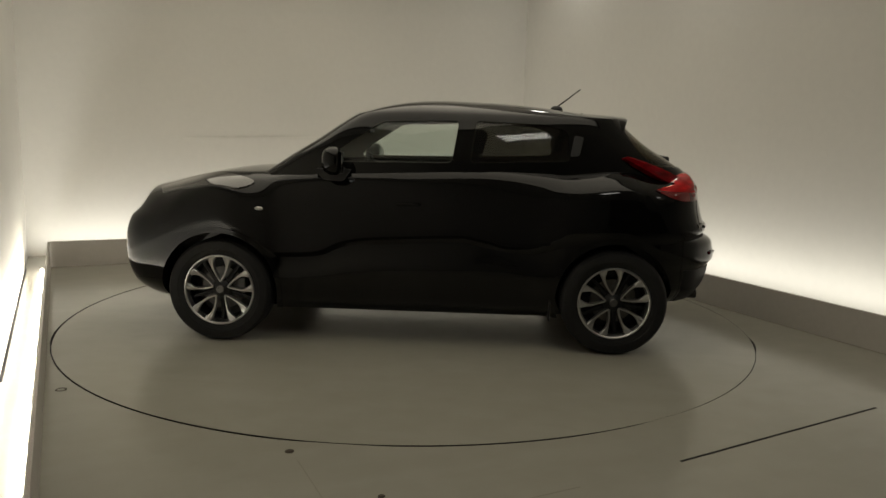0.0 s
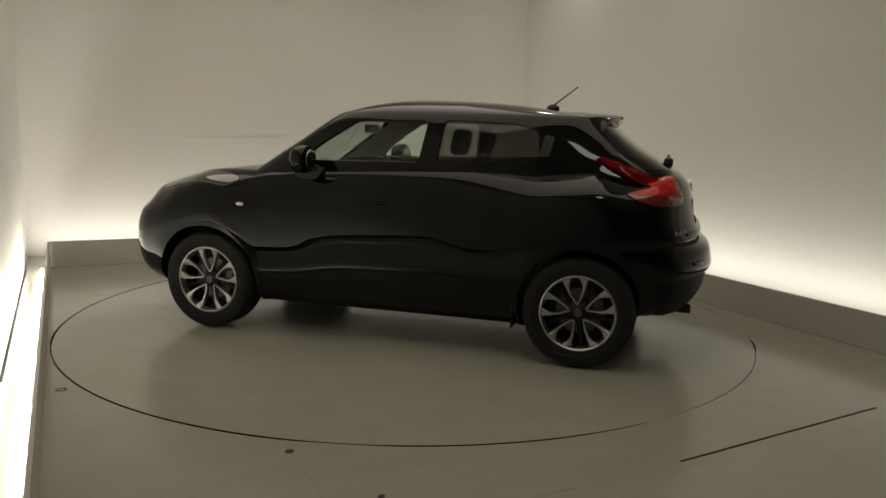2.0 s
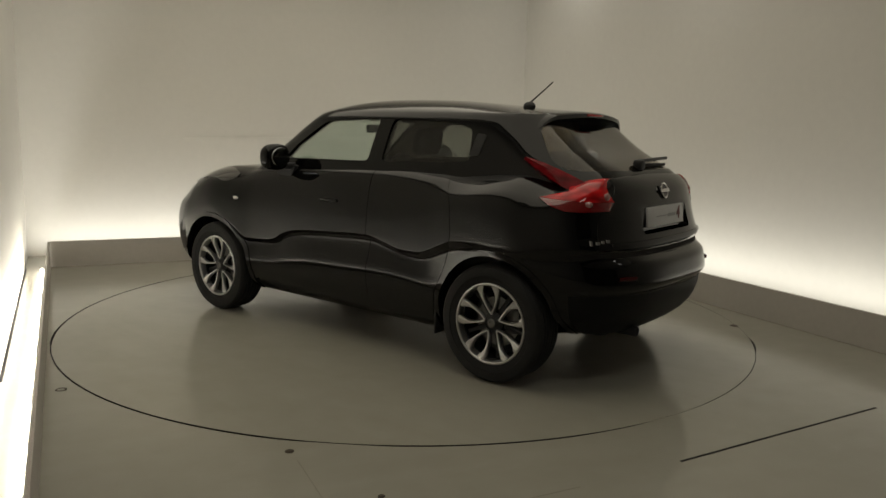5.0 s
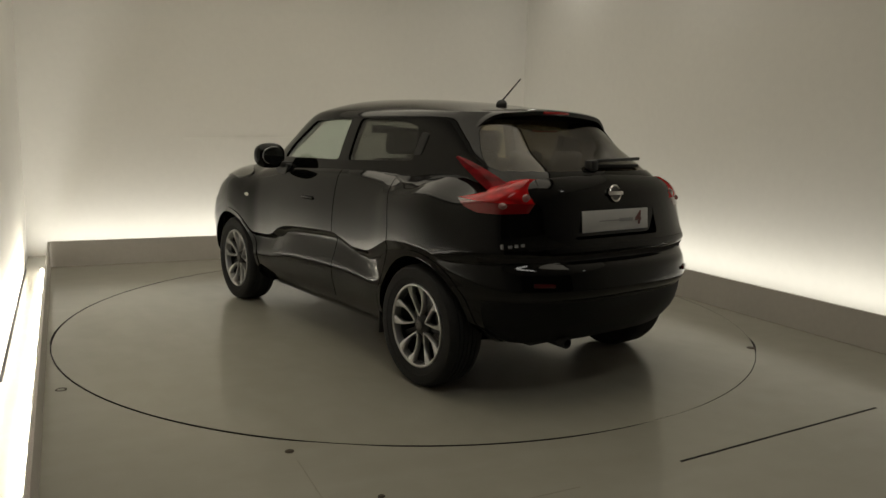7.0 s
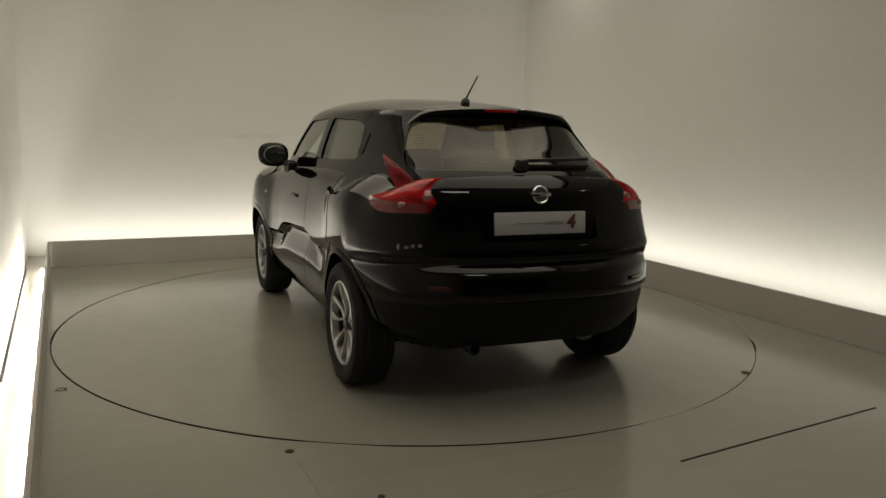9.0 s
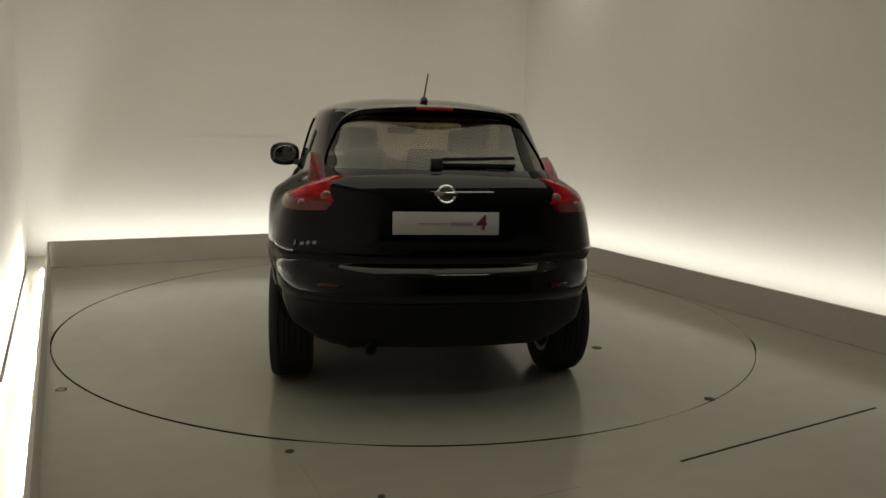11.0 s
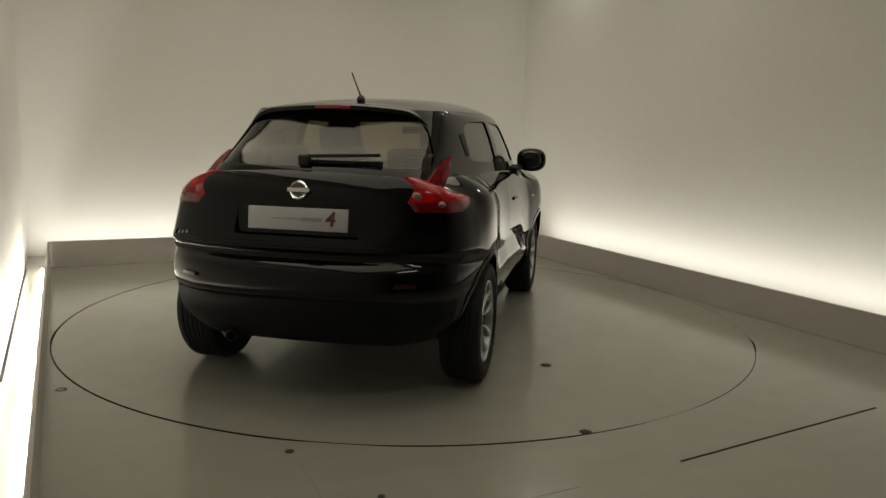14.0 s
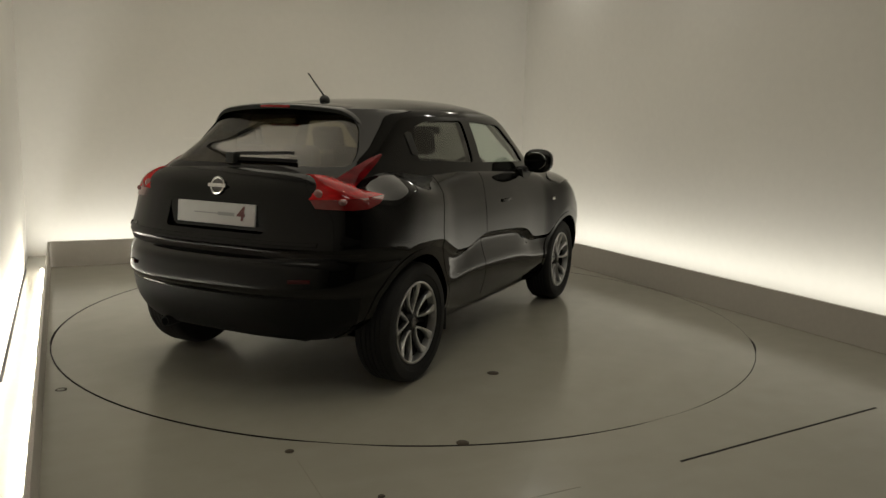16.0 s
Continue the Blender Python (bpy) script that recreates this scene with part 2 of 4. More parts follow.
def build_floor():
    n = 240
    x0, x1, y0, y1 = WALL_L - 0.1, WALL_R + 0.1, FRONT - 0.1, WALL_B + 0.1
    bm = bmesh.new()
    inner, outer, low = [], [], []
    for k in range(n):
        a = 2 * math.pi * k / n
        c, s = math.cos(a), math.sin(a)
        t = min(((x1 if c > 0 else x0) / c) if abs(c) > 1e-6 else 1e9, ((y1 if s > 0 else y0) / s) if abs(s) > 1e-6 else 1e9)
        # dust has narrowed the gap along one stretch
        deg = (math.degrees(a) + 180) % 360 - 180
        r = DISC_R + 0.0015 + (0.007 + 0.010 * smooth01((-122 - deg) / 6)) * smooth01((-90 - deg) / 8) * smooth01((deg + 185) / 60) + 0.012 * smooth01((deg + 48) / 5) * smooth01((-36 - deg) / 5) + 0.006 * smooth01((deg + 30) / 40) + 0.005 * smooth01((deg - 95) / 40) + 0.004 * smooth01((-140 - deg) / 30) + 0.0065 * smooth01((deg + 120) / 5) * smooth01((-84 - deg) / 5) + 0.003 * smooth01((deg + 78) / 4) * smooth01((-46 - deg) / 5)
        inner.append(bm.verts.new((r * c, r * s, 0)))
        low.append(bm.verts.new((r * c, r * s, -0.08)))
        outer.append(bm.verts.new((t * c, t * s, 0)))
    for k in range(n):
        j = (k + 1) % n
        bm.faces.new([inner[k], outer[k], outer[j], inner[j]])
        bm.faces.new([low[k], inner[k], inner[j], low[j]]).material_index = 1
    for cx, cy in ((x0, y0), (x1, y0), (x0, y1), (x1, y1)):
        best = sorted(range(n), key=lambda k: (outer[k].co - Vector((cx, cy, 0))).length)[:2]
        v = bm.verts.new((cx, cy, 0))
        try:
            bm.faces.new([outer[best[0]], v, outer[best[1]]])
        except ValueError:
            pass
    for f in bm.faces:
        f.normal_update()
    ob = setting("floor", bm, M_FLOOR, "grey-beige painted studio floor, dusty and slightly shiny", "floor")
    ob.data.materials.append(M_PIT)
    return ob


floor = build_floor()
setting("floor_pit", lathe([(0.01, -0.09), (DISC_R + 0.1, -0.09)], 64, "z", closed=False), M_PIT, "dark pit under the turntable", "pit")
setting("wall_back", box(WALL_L - 0.1, WALL_R + 0.1, WALL_B, WALL_B + 0.1, -0.1, ROOM_H), M_WALL, "plain off-white wall lit from below", "wall")
setting("wall_left", moved(box(-0.1, 0, FRONT, WALL_B + 0.05, -0.1, ROOM_H), SKEW @ pose(-2.693, 0, 0)), M_WALL, "plain off-white wall lit from below", "wall")
setting("wall_right", box(WALL_R, WALL_R + 0.1, FRONT, WALL_B, -0.1, ROOM_H), M_WALL, "plain off-white wall lit from below", "wall")
# added end wall, never in view: kept dark so the car's side mirrors little light
setting("unseen_wall_front", box(WALL_L - 0.4, WALL_R + 0.1, FRONT - 0.1, FRONT, -0.1, ROOM_H), M_DARK, "unseen dark grey end wall standing in for the dark front", "wall")
setting("ceiling", box(WALL_L - 0.1, WALL_R + 0.1, FRONT - 0.1, WALL_B + 0.1, ROOM_H, ROOM_H + 0.1), M_CEIL, "plain pale ceiling", "ceiling")
setting("kerb_board_back", box(LEFT - 0.09, RIGHT + 0.018, BACK, BACK + 0.018, 0, KERB_H, 0.002), M_KERB, "low grey painted board hiding a light trough", "low board")
setting("kerb_board_left", moved(box(-0.018, 0, FRONT, BACK + 0.01, 0, KERB_H, 0.002), SKEW @ pose(-2.474, 0, 0)), M_KERB, "low grey painted board hiding a light trough", "low board")
setting("kerb_board_right", box(RIGHT, RIGHT + 0.018, FRONT, BACK, 0, KERB_H, 0.002), M_KERB, "low grey painted board hiding a light trough", "low board")

disc = tagged(mesh_object("turntable_disc", lathe([(0.005, 0), (DISC_R - 0.001, 0), (DISC_R - 0.001, -0.07), (0.005, -0.07)], 240, "z"), M_FLOOR, smooth=20),
              "round grey-beige turntable platform flush with the floor", "turntable")
part("edge_ring", lathe([(DISC_R - 0.001, -0.001), (DISC_R, -0.002), (DISC_R, -0.08), (DISC_R - 0.001, -0.08)], 240, "z"), M_PIT, disc, "dark rubber edge ring")


# ---- the car: x forward, y to its left, z up, its middle between the axles ----
car = tagged(new("car"), "glossy black compact crossover car with five doors, parked on the turntable", "car")

REAR_Z = [0.20, 0.30, 0.36, 0.43, 0.50, 0.555, 0.580, 0.600, 0.66, 0.695, 0.715, 0.730, 0.750, 0.770, 0.790, 0.85, 0.93, 1.03, 1.08, 1.13, 1.17, 1.2]
REAR_X = [-1.76, -1.850, -1.915, -1.962, -1.984, -1.992, -2.018, -2.024, -2.014, -2.005, -1.990, -1.958, -1.930, -1.926, -1.938, -1.914, -1.89, -1.866, -1.85, -1.812, -1.755, -1.70]
NOSE_Z = [0.19, 0.21, 0.33, 0.45, 0.53, 0.645, 0.78, 0.845, 0.94, 1.0, 1.05, 1.2]
NOSE_X = [1.74, 1.80, 1.96, 2.02, 2.035, 2.035, 2.00, 1.935, 1.87, 1.83, 1.79, 1.7]
CREASE_X = [-1.95, -1.6, -1.265, -1.0, -0.90, -0.82, -0.73, -0.60, -0.45, -0.30, 0.07, 0.35, 0.50, 0.60, 0.70, 0.90, 1.0, 1.265, 1.65, 1.95]
CREASE_Z = [0.62, 0.72, 0.78, 0.765, 0.735, 0.70, 0.675, 0.675, 0.705, 0.735, 0.72, 0.70, 0.665, 0.615, 0.598, 0.592, 0.66, 0.80, 0.70, 0.56]
FLARE_X = [-1.95, -1.265, -0.85, -0.5, -0.10, 0.32, 0.61, 0.9, 1.265, 1.95]
FLARE_Z = [0.42, 0.45, 0.48, 0.52, 0.513, 0.497, 0.452, 0.43, 0.43, 0.37]
# x, bottom z, half widths (bottom, sill, flare, undercut, crease), then upper points (y, z) five times, top middle z
SECTIONS = [
    (-1.93, 0.315, 0.56, 0.69, 0.76, 0.784, 0.798, 0.794, 0.84, 0.784, 0.93, 0.758, 1.02, 0.675, 1.10, 0.56, 1.145, 1.165),
    (-1.70, 0.285, 0.64, 0.765, 0.835, 0.852, 0.862, 0.856, 0.86, 0.838, 0.95, 0.802, 1.02, 0.715, 1.072, 0.62, 1.112, 1.165),
    (-1.265, 0.21, 0.72, 0.84, 0.882, 0.887, 0.890, 0.888, 0.89, 0.883, 0.970, 0.862, 1.042, 0.785, 1.104, 0.70, 1.150, 1.175),
    (-0.95, 0.20, 0.72, 0.815, 0.864, 0.856, 0.872, 0.866, 0.88, 0.862, 0.950, 0.845, 1.012, 0.780, 1.082, 0.70, 1.13, 1.165),
    (-0.80, 0.20, 0.70, 0.80, 0.855, 0.832, 0.860, 0.852, 0.86, 0.845, 0.94, 0.826, 1.015, 0.783, 1.088, 0.703, 1.142, 1.16),
    (-0.40, 0.20, 0.70, 0.79, 0.848, 0.804, 0.848, 0.842, 0.85, 0.832, 0.93, 0.816, 1.02, 0.79, 1.10, 0.72, 1.16, 1.16),
    (0.10, 0.20, 0.70, 0.79, 0.848, 0.798, 0.848, 0.842, 0.85, 0.832, 0.93, 0.816, 1.01, 0.79, 1.09, 0.725, 1.15, 1.155),
    (0.55, 0.20, 0.70, 0.79, 0.848, 0.80, 0.848, 0.842, 0.83, 0.832, 0.91, 0.816, 0.99, 0.785, 1.075, 0.71, 1.13, 1.15),
    (0.85, 0.20, 0.70, 0.795, 0.85, 0.815, 0.858, 0.852, 0.82, 0.840, 0.91, 0.818, 0.99, 0.775, 1.06, 0.69, 1.105, 1.14),
    (1.0, 0.20, 0.72, 0.83, 0.880, 0.880, 0.888, 0.882, 0.83, 0.870, 0.91, 0.842, 0.975, 0.772, 1.045, 0.67, 1.090, 1.125),
    (1.265, 0.21, 0.74, 0.855, 0.904, 0.916, 0.920, 0.914, 0.87, 0.906, 0.93, 0.884, 0.985, 0.800, 1.045, 0.67, 1.088, 1.105),
    (1.65, 0.22, 0.68, 0.82, 0.880, 0.893, 0.897, 0.894, 0.82, 0.886, 0.89, 0.862, 0.945, 0.768, 1.010, 0.60, 1.045, 1.057),
    (1.95, 0.25, 0.61, 0.71, 0.77, 0.80, 0.807, 0.795, 0.72, 0.775, 0.80, 0.735, 0.88, 0.66, 0.945, 0.52, 0.968, 0.985),
]
SEC_X = [s[0] for s in SECTIONS]


def section_value(k, x):
    return curve_at(SEC_X, [s[k] for s in SECTIONS], x)


def body_warp(x, y, z):
    """Bends the plain sections so that tail and nose take their rounded shape."""
    w = smooth01((-1.25 - x) / 0.68)
    if w > 0:
        x += w * (curve_at(REAR_Z, REAR_X, z) + 1.93 + (0.17 + 0.09 * smooth01((0.765 - z) / 0.06)) * (abs(y) / 0.78) ** 3.2)
    w = smooth01((x - 1.2) / 0.75)
    if w > 0:
        x += w * (curve_at(NOSE_Z, NOSE_X, z) - 1.95 - 0.13 * (abs(y) / 0.78) ** 2.6)
    return x


def half_section(x):
    v = [section_value(k, x) for k in range(1, 18)]
    zb, yb, ysill, yflare, yunder, ycrease = v[:6]
    upper = [(v[6 + 2 * k], v[7 + 2 * k]) for k in range(5)]
    zc = v[16]
    zcr, zfl = curve_at(CREASE_X, CREASE_Z, x), curve_at(FLARE_X, FLARE_Z, x)
    low_z = [zb, zb + 0.07, zfl, zfl + 0.35 * (zcr - zfl), zcr - 0.035, zcr]
    low_y = [yb, ysill, yflare, (yflare + yunder) / 2, yunder, ycrease]
    up_z = [zcr, (zcr * 0.5 + upper[0][1] * 0.5)] + [z for _, z in upper]
    up_y = [ycrease, ycrease * 0.6 + upper[0][0] * 0.4] + [y for y, _ in upper]
    pts = [(yb * k / 4, zb) for k in range(4)]
    for k in range(22):
        z = zb + (zcr - zb) * k / 22
        pts.append((curve_at(low_z, low_y, z), z))
    for k in range(39):
        z = zcr + (up_z[-1] - zcr) * k / 38
        pts.append((curve_at(up_z, up_y, z), z))
    zt = up_z[-1]
    for k in range(1, 9):
        t = k / 8
        pts.append((up_y[-1] * (1 - t), zt + (zc - zt) * math.sin(t * math.pi / 2)))
    return pts


def end_shrink(x):
    r = 0.10
    for lim, sgn in ((-1.93, 1), (1.95, -1)):
        d = (x - lim) * sgn
        if d < r:
            return 0.90 + 0.10 * math.sqrt(max(0.0, 1 - ((r - d) / r) ** 2))
    return 1.0


def lower_body():
    xs = [-1.93, -1.925, -1.915, -1.90, -1.88, -1.855, -1.83]
    xs += list(np.linspace(-1.80, 1.82, 92))
    xs += [1.85, 1.875, 1.90, 1.92, 1.935, 1.945, 1.95]
    rows = []
    for x in xs:
        half = [(y * end_shrink(x), z) for y, z in half_section(x)]
        ring = [(body_warp(x, y, z), y, z) for y, z in half] + [(body_warp(x, -y, z), -y, z) for y, z in half[-2:0:-1]]
        rows.append(ring)
    bm = grid_mesh(rows, close_v=True)
    bm.verts.ensure_lookup_table()
    n = len(rows[0])
    h = len(half_section(0.0))
    for row, x in ((0, xs[0]), (len(rows) - 1, xs[-1])):
        bm.verts.ensure_lookup_table()
        left = [bm.verts[row * n + i] for i in range(h)]
        right = [left[0]] + [bm.verts[row * n + n - i] for i in range(1, h - 1)] + [left[-1]]
        cols = 14
        span = []
        for i in range(h):
            if left[i] is right[i]:
                span.append([left[i]] * (cols + 1))
                continue
            line = [left[i]]
            for c in range(1, cols):
                y = left[i].co.y * (1 - 2 * c / cols)
                line.append(bm.verts.new((body_warp(x, y, left[i].co.z), y, left[i].co.z)))
            span.append(line + [right[i]])
        for i in range(h - 1):
            for c in range(cols):
                q = []
                for v in (span[i][c], span[i][c + 1], span[i + 1][c + 1], span[i + 1][c]):
                    if v not in q:
                        q.append(v)
                if len(q) > 2:
                    bm.faces.new(q)
    bmesh.ops.remove_doubles(bm, verts=bm.verts, dist=0.0004)
    return bm


TOP_Z = 1.49
FRONT_Z = [0.95, 1.14, 1.22, 1.317, 1.40, 1.459, 1.49]
FRONT_X = [1.28, 0.975, 0.852, 0.695, 0.575, 0.485, 0.435]
BACK_Z = [0.95, 1.16, 1.225, 1.304, 1.406, 1.45, 1.49]
BACK_X = [-1.86, -1.765, -1.675, -1.545, -1.415, -1.37, -1.34]
WIDE_Z = [0.95, 1.16, 1.30, 1.42, 1.47, 1.49]
WIDE_Y = [0.81, 0.762, 0.724, 0.682, 0.657, 0.637]
ROOF_X = [-1.36, -1.13, -0.775, -0.38, 0.0, 0.253, 0.44]
ROOF_Z = [1.497, 1.530, 1.568, 1.591, 1.597, 1.582, 1.515]


def cabin_outline(z, n=132, inset=0.0):
    f, b, w = curve_at(FRONT_Z, FRONT_X, z) - inset, curve_at(BACK_Z, BACK_X, z) + inset, curve_at(WIDE_Z, WIDE_Y, z) - inset
    mid, a = (f + b) / 2, (f - b) / 2
    pts = []
    for k in range(n):
        t = 2 * math.pi * k / n
        c, s = math.cos(t), math.sin(t)
        rear = 5.6 + 1.6 * smooth01((1.20 - z) / 0.12)
        e = rear + (8.2 - rear) * smooth01(c * 1.5)
        x = mid + a * math.copysign(abs(c) ** (2 / e), c)
        taper = 1 - 0.150 * smooth01((-0.2 - x) / 1.5) - 0.015 * smooth01((x - 0.1) / 0.8)
        pts.append((x, w * taper * math.copysign(abs(s) ** (2 / e), s), z))
    return pts


def cabin_solid(inset=0.0, bottom=1.0):
    rows = []
    top = TOP_Z - inset * 0.4
    for z in np.linspace(bottom, top, 26):
        rows.append(cabin_outline(min(z, TOP_Z), inset=inset))
    edge = rows[-1]
    cx = sum(p[0] for p in edge) / len(edge)
    for s in (0.985, 0.96, 0.92, 0.86, 0.78, 0.66, 0.52, 0.38, 0.24, 0.12, 0.03):
        ring = []
        for x, y, z in edge:
            px = cx + (x - cx) * s
            zr = curve_at(ROOF_X, ROOF_Z, px) - inset
            ring.append((px, y * s, top + (zr - top) * (1 - s**3.0) ** 0.8))
        rows.append(ring)
    bm = grid_mesh(rows, close_v=True)
    bm.verts.ensure_lookup_table()
    n = len(edge)
    bm.faces.new([bm.verts[i] for i in range(n)])
    bm.faces.new([bm.verts[(len(rows) - 1) * n + i] for i in range(n)])
    bmesh.ops.recalc_face_normals(bm, faces=bm.faces)
    return bm


FRONT_WINDOW = [(0.60, 1.175), (0.50, 1.27), (0.24, 1.435), (-0.255, 1.452), (-0.215, 1.185)]
REAR_WINDOW = [(-0.33, 1.187), (-0.36, 1.452), (-0.80, 1.438), (-0.95, 1.40), (-0.97, 1.21)]
WINDSCREEN = [(-0.60, 1.12), (-0.48, 1.455), (0.48, 1.455), (0.60, 1.12)]
BACK_WINDOW = [(-0.595, 1.185), (-0.58, 1.26), (-0.515, 1.40), (-0.44, 1.452), (0.44, 1.452), (0.515, 1.40), (0.58, 1.26), (0.595, 1.185)]


def window_tools(grow=0.0):
    def wide(points):
        c = sum((Vector(p) for p in points), Vector((0, 0))) / len(points)
        return rounded([tuple(Vector(p) + (Vector(p) - c).normalized() * grow) for p in points], 0.035)

    tools = []
    for sgn in (1, -1):
        for pts in (FRONT_WINDOW, REAR_WINDOW):
            tools.append(prism(wide(pts), "y", *sorted((0.35 * sgn, 1.0 * sgn))))
    tools.append(prism(wide(WINDSCREEN), "x", 0.25, 1.4))
    tools.append(prism(wide(BACK_WINDOW), "x", -2.2, -1.15))
    return tools


def hollow_cabin(outer, inner, bottom):
    bm = cabin_solid(outer, bottom)
    me = bpy.data.meshes.new("inner")
    b2 = cabin_solid(inner, bottom - 0.05)
    b2.to_mesh(me)
    b2.free()
    ob = mesh_object("cabin", bm, M_PAINT, smooth=0)
    b3 = bmesh.new()
    b3.from_mesh(me)
    bpy.data.meshes.remove(me)
    return cut(ob, [b3])


def build_body():
    body = mesh_object("body", lower_body(), M_PAINT, car, "glossy black painted body")
    tools = []
    for wx in (1.265, -1.265):
        for sgn in (1, -1):
            t = lathe([(0.001, 0.635 * sgn), (0.372, 0.635 * sgn), (0.372, 1.1 * sgn), (0.001, 1.1 * sgn)], 56, "y")
            tools.append(moved(t, pose(wx, 0, 0.345)))
    tools.append(box(-1.55, 0.78, -0.62, 0.62, 0.48, 1.4))
    tools.append(prism(rounded([(-0.335, 0.85), (0.335, 0.85), (0.32, 1.005), (-0.32, 1.005)], 0.03), "x", -2.1, -1.873))
    cut(body, tools)
    roof = hollow_cabin(0.0, 0.045, 1.02)
    roof.name = "roof"
    cut(roof, window_tools())
    roof.parent = car
    names = ["side_window", "side_window", "side_window", "side_window", "windscreen", "rear_window"]
    mats = [M_GLASS, M_PRIVACY, M_GLASS, M_PRIVACY, M_GLASS, M_TINT]
    for name, mat, tool in zip(names, mats, window_tools(0.008)):
        pane = hollow_cabin(0.010, 0.014, 1.02)
        cut(pane, [tool], "INTERSECT")
        pane.name, pane.parent = name, car
        pane.data.materials.clear()
        pane.data.materials.append(mat)
        pane.visible_shadow = False


build_body()


def sweep(points, widths, depth, bm, out=0.0):
    """A bar of changing width along flat points (x, z), its outer face at y = out."""
    n = len(points)
    rows = []
    for i in range(n):
        p = Vector(points[i])
        d = (Vector(points[min(i + 1, n - 1)]) - Vector(points[max(i - 1, 0)])).normalized()
        q = Vector((-d.y, d.x)) * widths[i] / 2
        yo = out[i] if isinstance(out, list) else out
        a, b = p + q, p - q
        c, e = p + q * 0.6, p - q * 0.6
        rows.append([(a.x, yo - depth, a.y), (a.x, yo - 0.006, a.y), (c.x, yo, c.y), (e.x, yo, e.y), (b.x, yo - 0.006, b.y), (b.x, yo - depth, b.y)])
    start = len(bm.verts)
    grid_mesh(rows, close_v=True, bm=bm)
    bm.verts.ensure_lookup_table()
    bm.faces.new([bm.verts[start + i] for i in range(6)])
    bm.faces.new([bm.verts[start + 6 * (n - 1) + i] for i in range(6)])
    return bm


def build_wheel():
    wheel = new("wheel")
    grow = Matrix.Diagonal((1.02, 1, 1.02, 1))
    tyre = [(0.226, -0.09), (0.238, -0.10), (0.264, -0.108), (0.29, -0.112), (0.315, -0.106), (0.329, -0.09), (0.334, -0.07)]
    for k in range(5):
        y = -0.056 + 0.028 * k
        tyre += [(0.334, y - 0.004), (0.327, y - 0.003), (0.327, y + 0.003), (0.334, y + 0.004)]
    tyre += [(0.334, 0.07), (0.329, 0.09), (0.315, 0.106), (0.29, 0.112), (0.268, 0.110), (0.265, 0.106), (0.244, 0.102), (0.226, 0.09)]
    part("tyre", lathe(tyre, 72), M_RUBBER, wheel, "black rubber tyre")
    part("rim", moved(lathe([(0.222, -0.09), (0.226, 0.090), (0.224, 0.098), (0.217, 0.100), (0.211, 0.094), (0.205, 0.06), (0.20, -0.09)], 72), grow), M_ALLOY, wheel, "silver alloy rim edge")
    part("inner_barrel", moved(lathe([(0.204, -0.085), (0.204, 0.055), (0.199, 0.055), (0.19, -0.02), (0.19, -0.085)], 48), grow), M_GREYALLOY, wheel, "dark inner wheel barrel")
    part("brake_disc", lathe([(0.03, -0.01), (0.14, -0.01), (0.14, 0.006), (0.03, 0.006)], 48), M_DISC, wheel, "grey steel brake disc")
    backing = lathe([(0.0, -0.06), (0.195, -0.06), (0.195, -0.05), (0.0, -0.05)], 32, closed=False)
    part("backing_plate", backing, M_PLASTIC, wheel)
    caliper = bmesh.new()
    box(-0.15, -0.08, -0.035, 0.02, -0.07, 0.07, 0.012, caliper)
    part("brake_caliper", caliper, M_DISC, wheel)
    hub = lathe([(0.0, 0.075), (0.028, 0.074), (0.033, 0.068), (0.05, 0.062), (0.062, 0.05), (0.066, 0.01), (0.0, 0.01)], 40, closed=False)
    part("hub", hub, M_GREYALLOY, wheel, "dark grey wheel hub with round cap")
    part("hub_cap", lathe([(0.0, 0.080), (0.022, 0.079), (0.026, 0.074), (0.0, 0.072)], 32, closed=False), M_DISC, wheel)
    for k in range(5):
        mid = 90 + 72 * k
        # dark spoke between two silver loops
        a = radians(mid + 36)
        pts = [(r * math.cos(a), r * math.sin(a)) for r in (0.045, 0.10, 0.16, 0.212)]
        part("spoke", moved(sweep(pts, [0.040, 0.030, 0.026, 0.030], 0.03, bmesh.new(), [0.040, 0.030, 0.030, 0.040]), grow), M_GREYALLOY, wheel, "dark grey wheel spoke")
        for side in (1, -1):
            pts, wid, out = [], [], []
            for r, da, w, y in ((0.050, 0.0, 0.013, 0.070), (0.058, 6.0, 0.013, 0.070), (0.072, 11.8, 0.013, 0.070), (0.10, 16.4, 0.013, 0.072), (0.13, 18.0, 0.015, 0.076), (0.16, 17.8, 0.021, 0.082), (0.185, 16.2, 0.034, 0.088), (0.205, 14.4, 0.047, 0.092), (0.217, 13.6, 0.053, 0.094)):
                a = radians(mid + side * da)
                pts.append((r * math.cos(a), r * math.sin(a)))
                wid.append(w)
                out.append(y)
            part("loop_spoke", moved(sweep(pts, wid, 0.03, bmesh.new(), out), grow), M_ALLOY, wheel, "polished silver loop spoke")
    return wheel


first = build_wheel()
first.parent = car
first.matrix_basis = pose(1.265, 0.765, 0.334)
for wx, wy, turn in ((-1.265, 0.765, 0), (-1.265, -0.765, 180), (1.265, -0.765, 180)):
    copy_thing(first, pose(wx, wy, 0.334, 0, 7 if wx < 0 else 0, turn))


def fattened(bm, by):
    """Moves a surface outward along its normals."""
    bmesh.ops.recalc_face_normals(bm, faces=bm.faces)
    bm.normal_update()
    for v, n in [(v, v.normal.copy()) for v in bm.verts]:
        v.co += n * by
    return bm


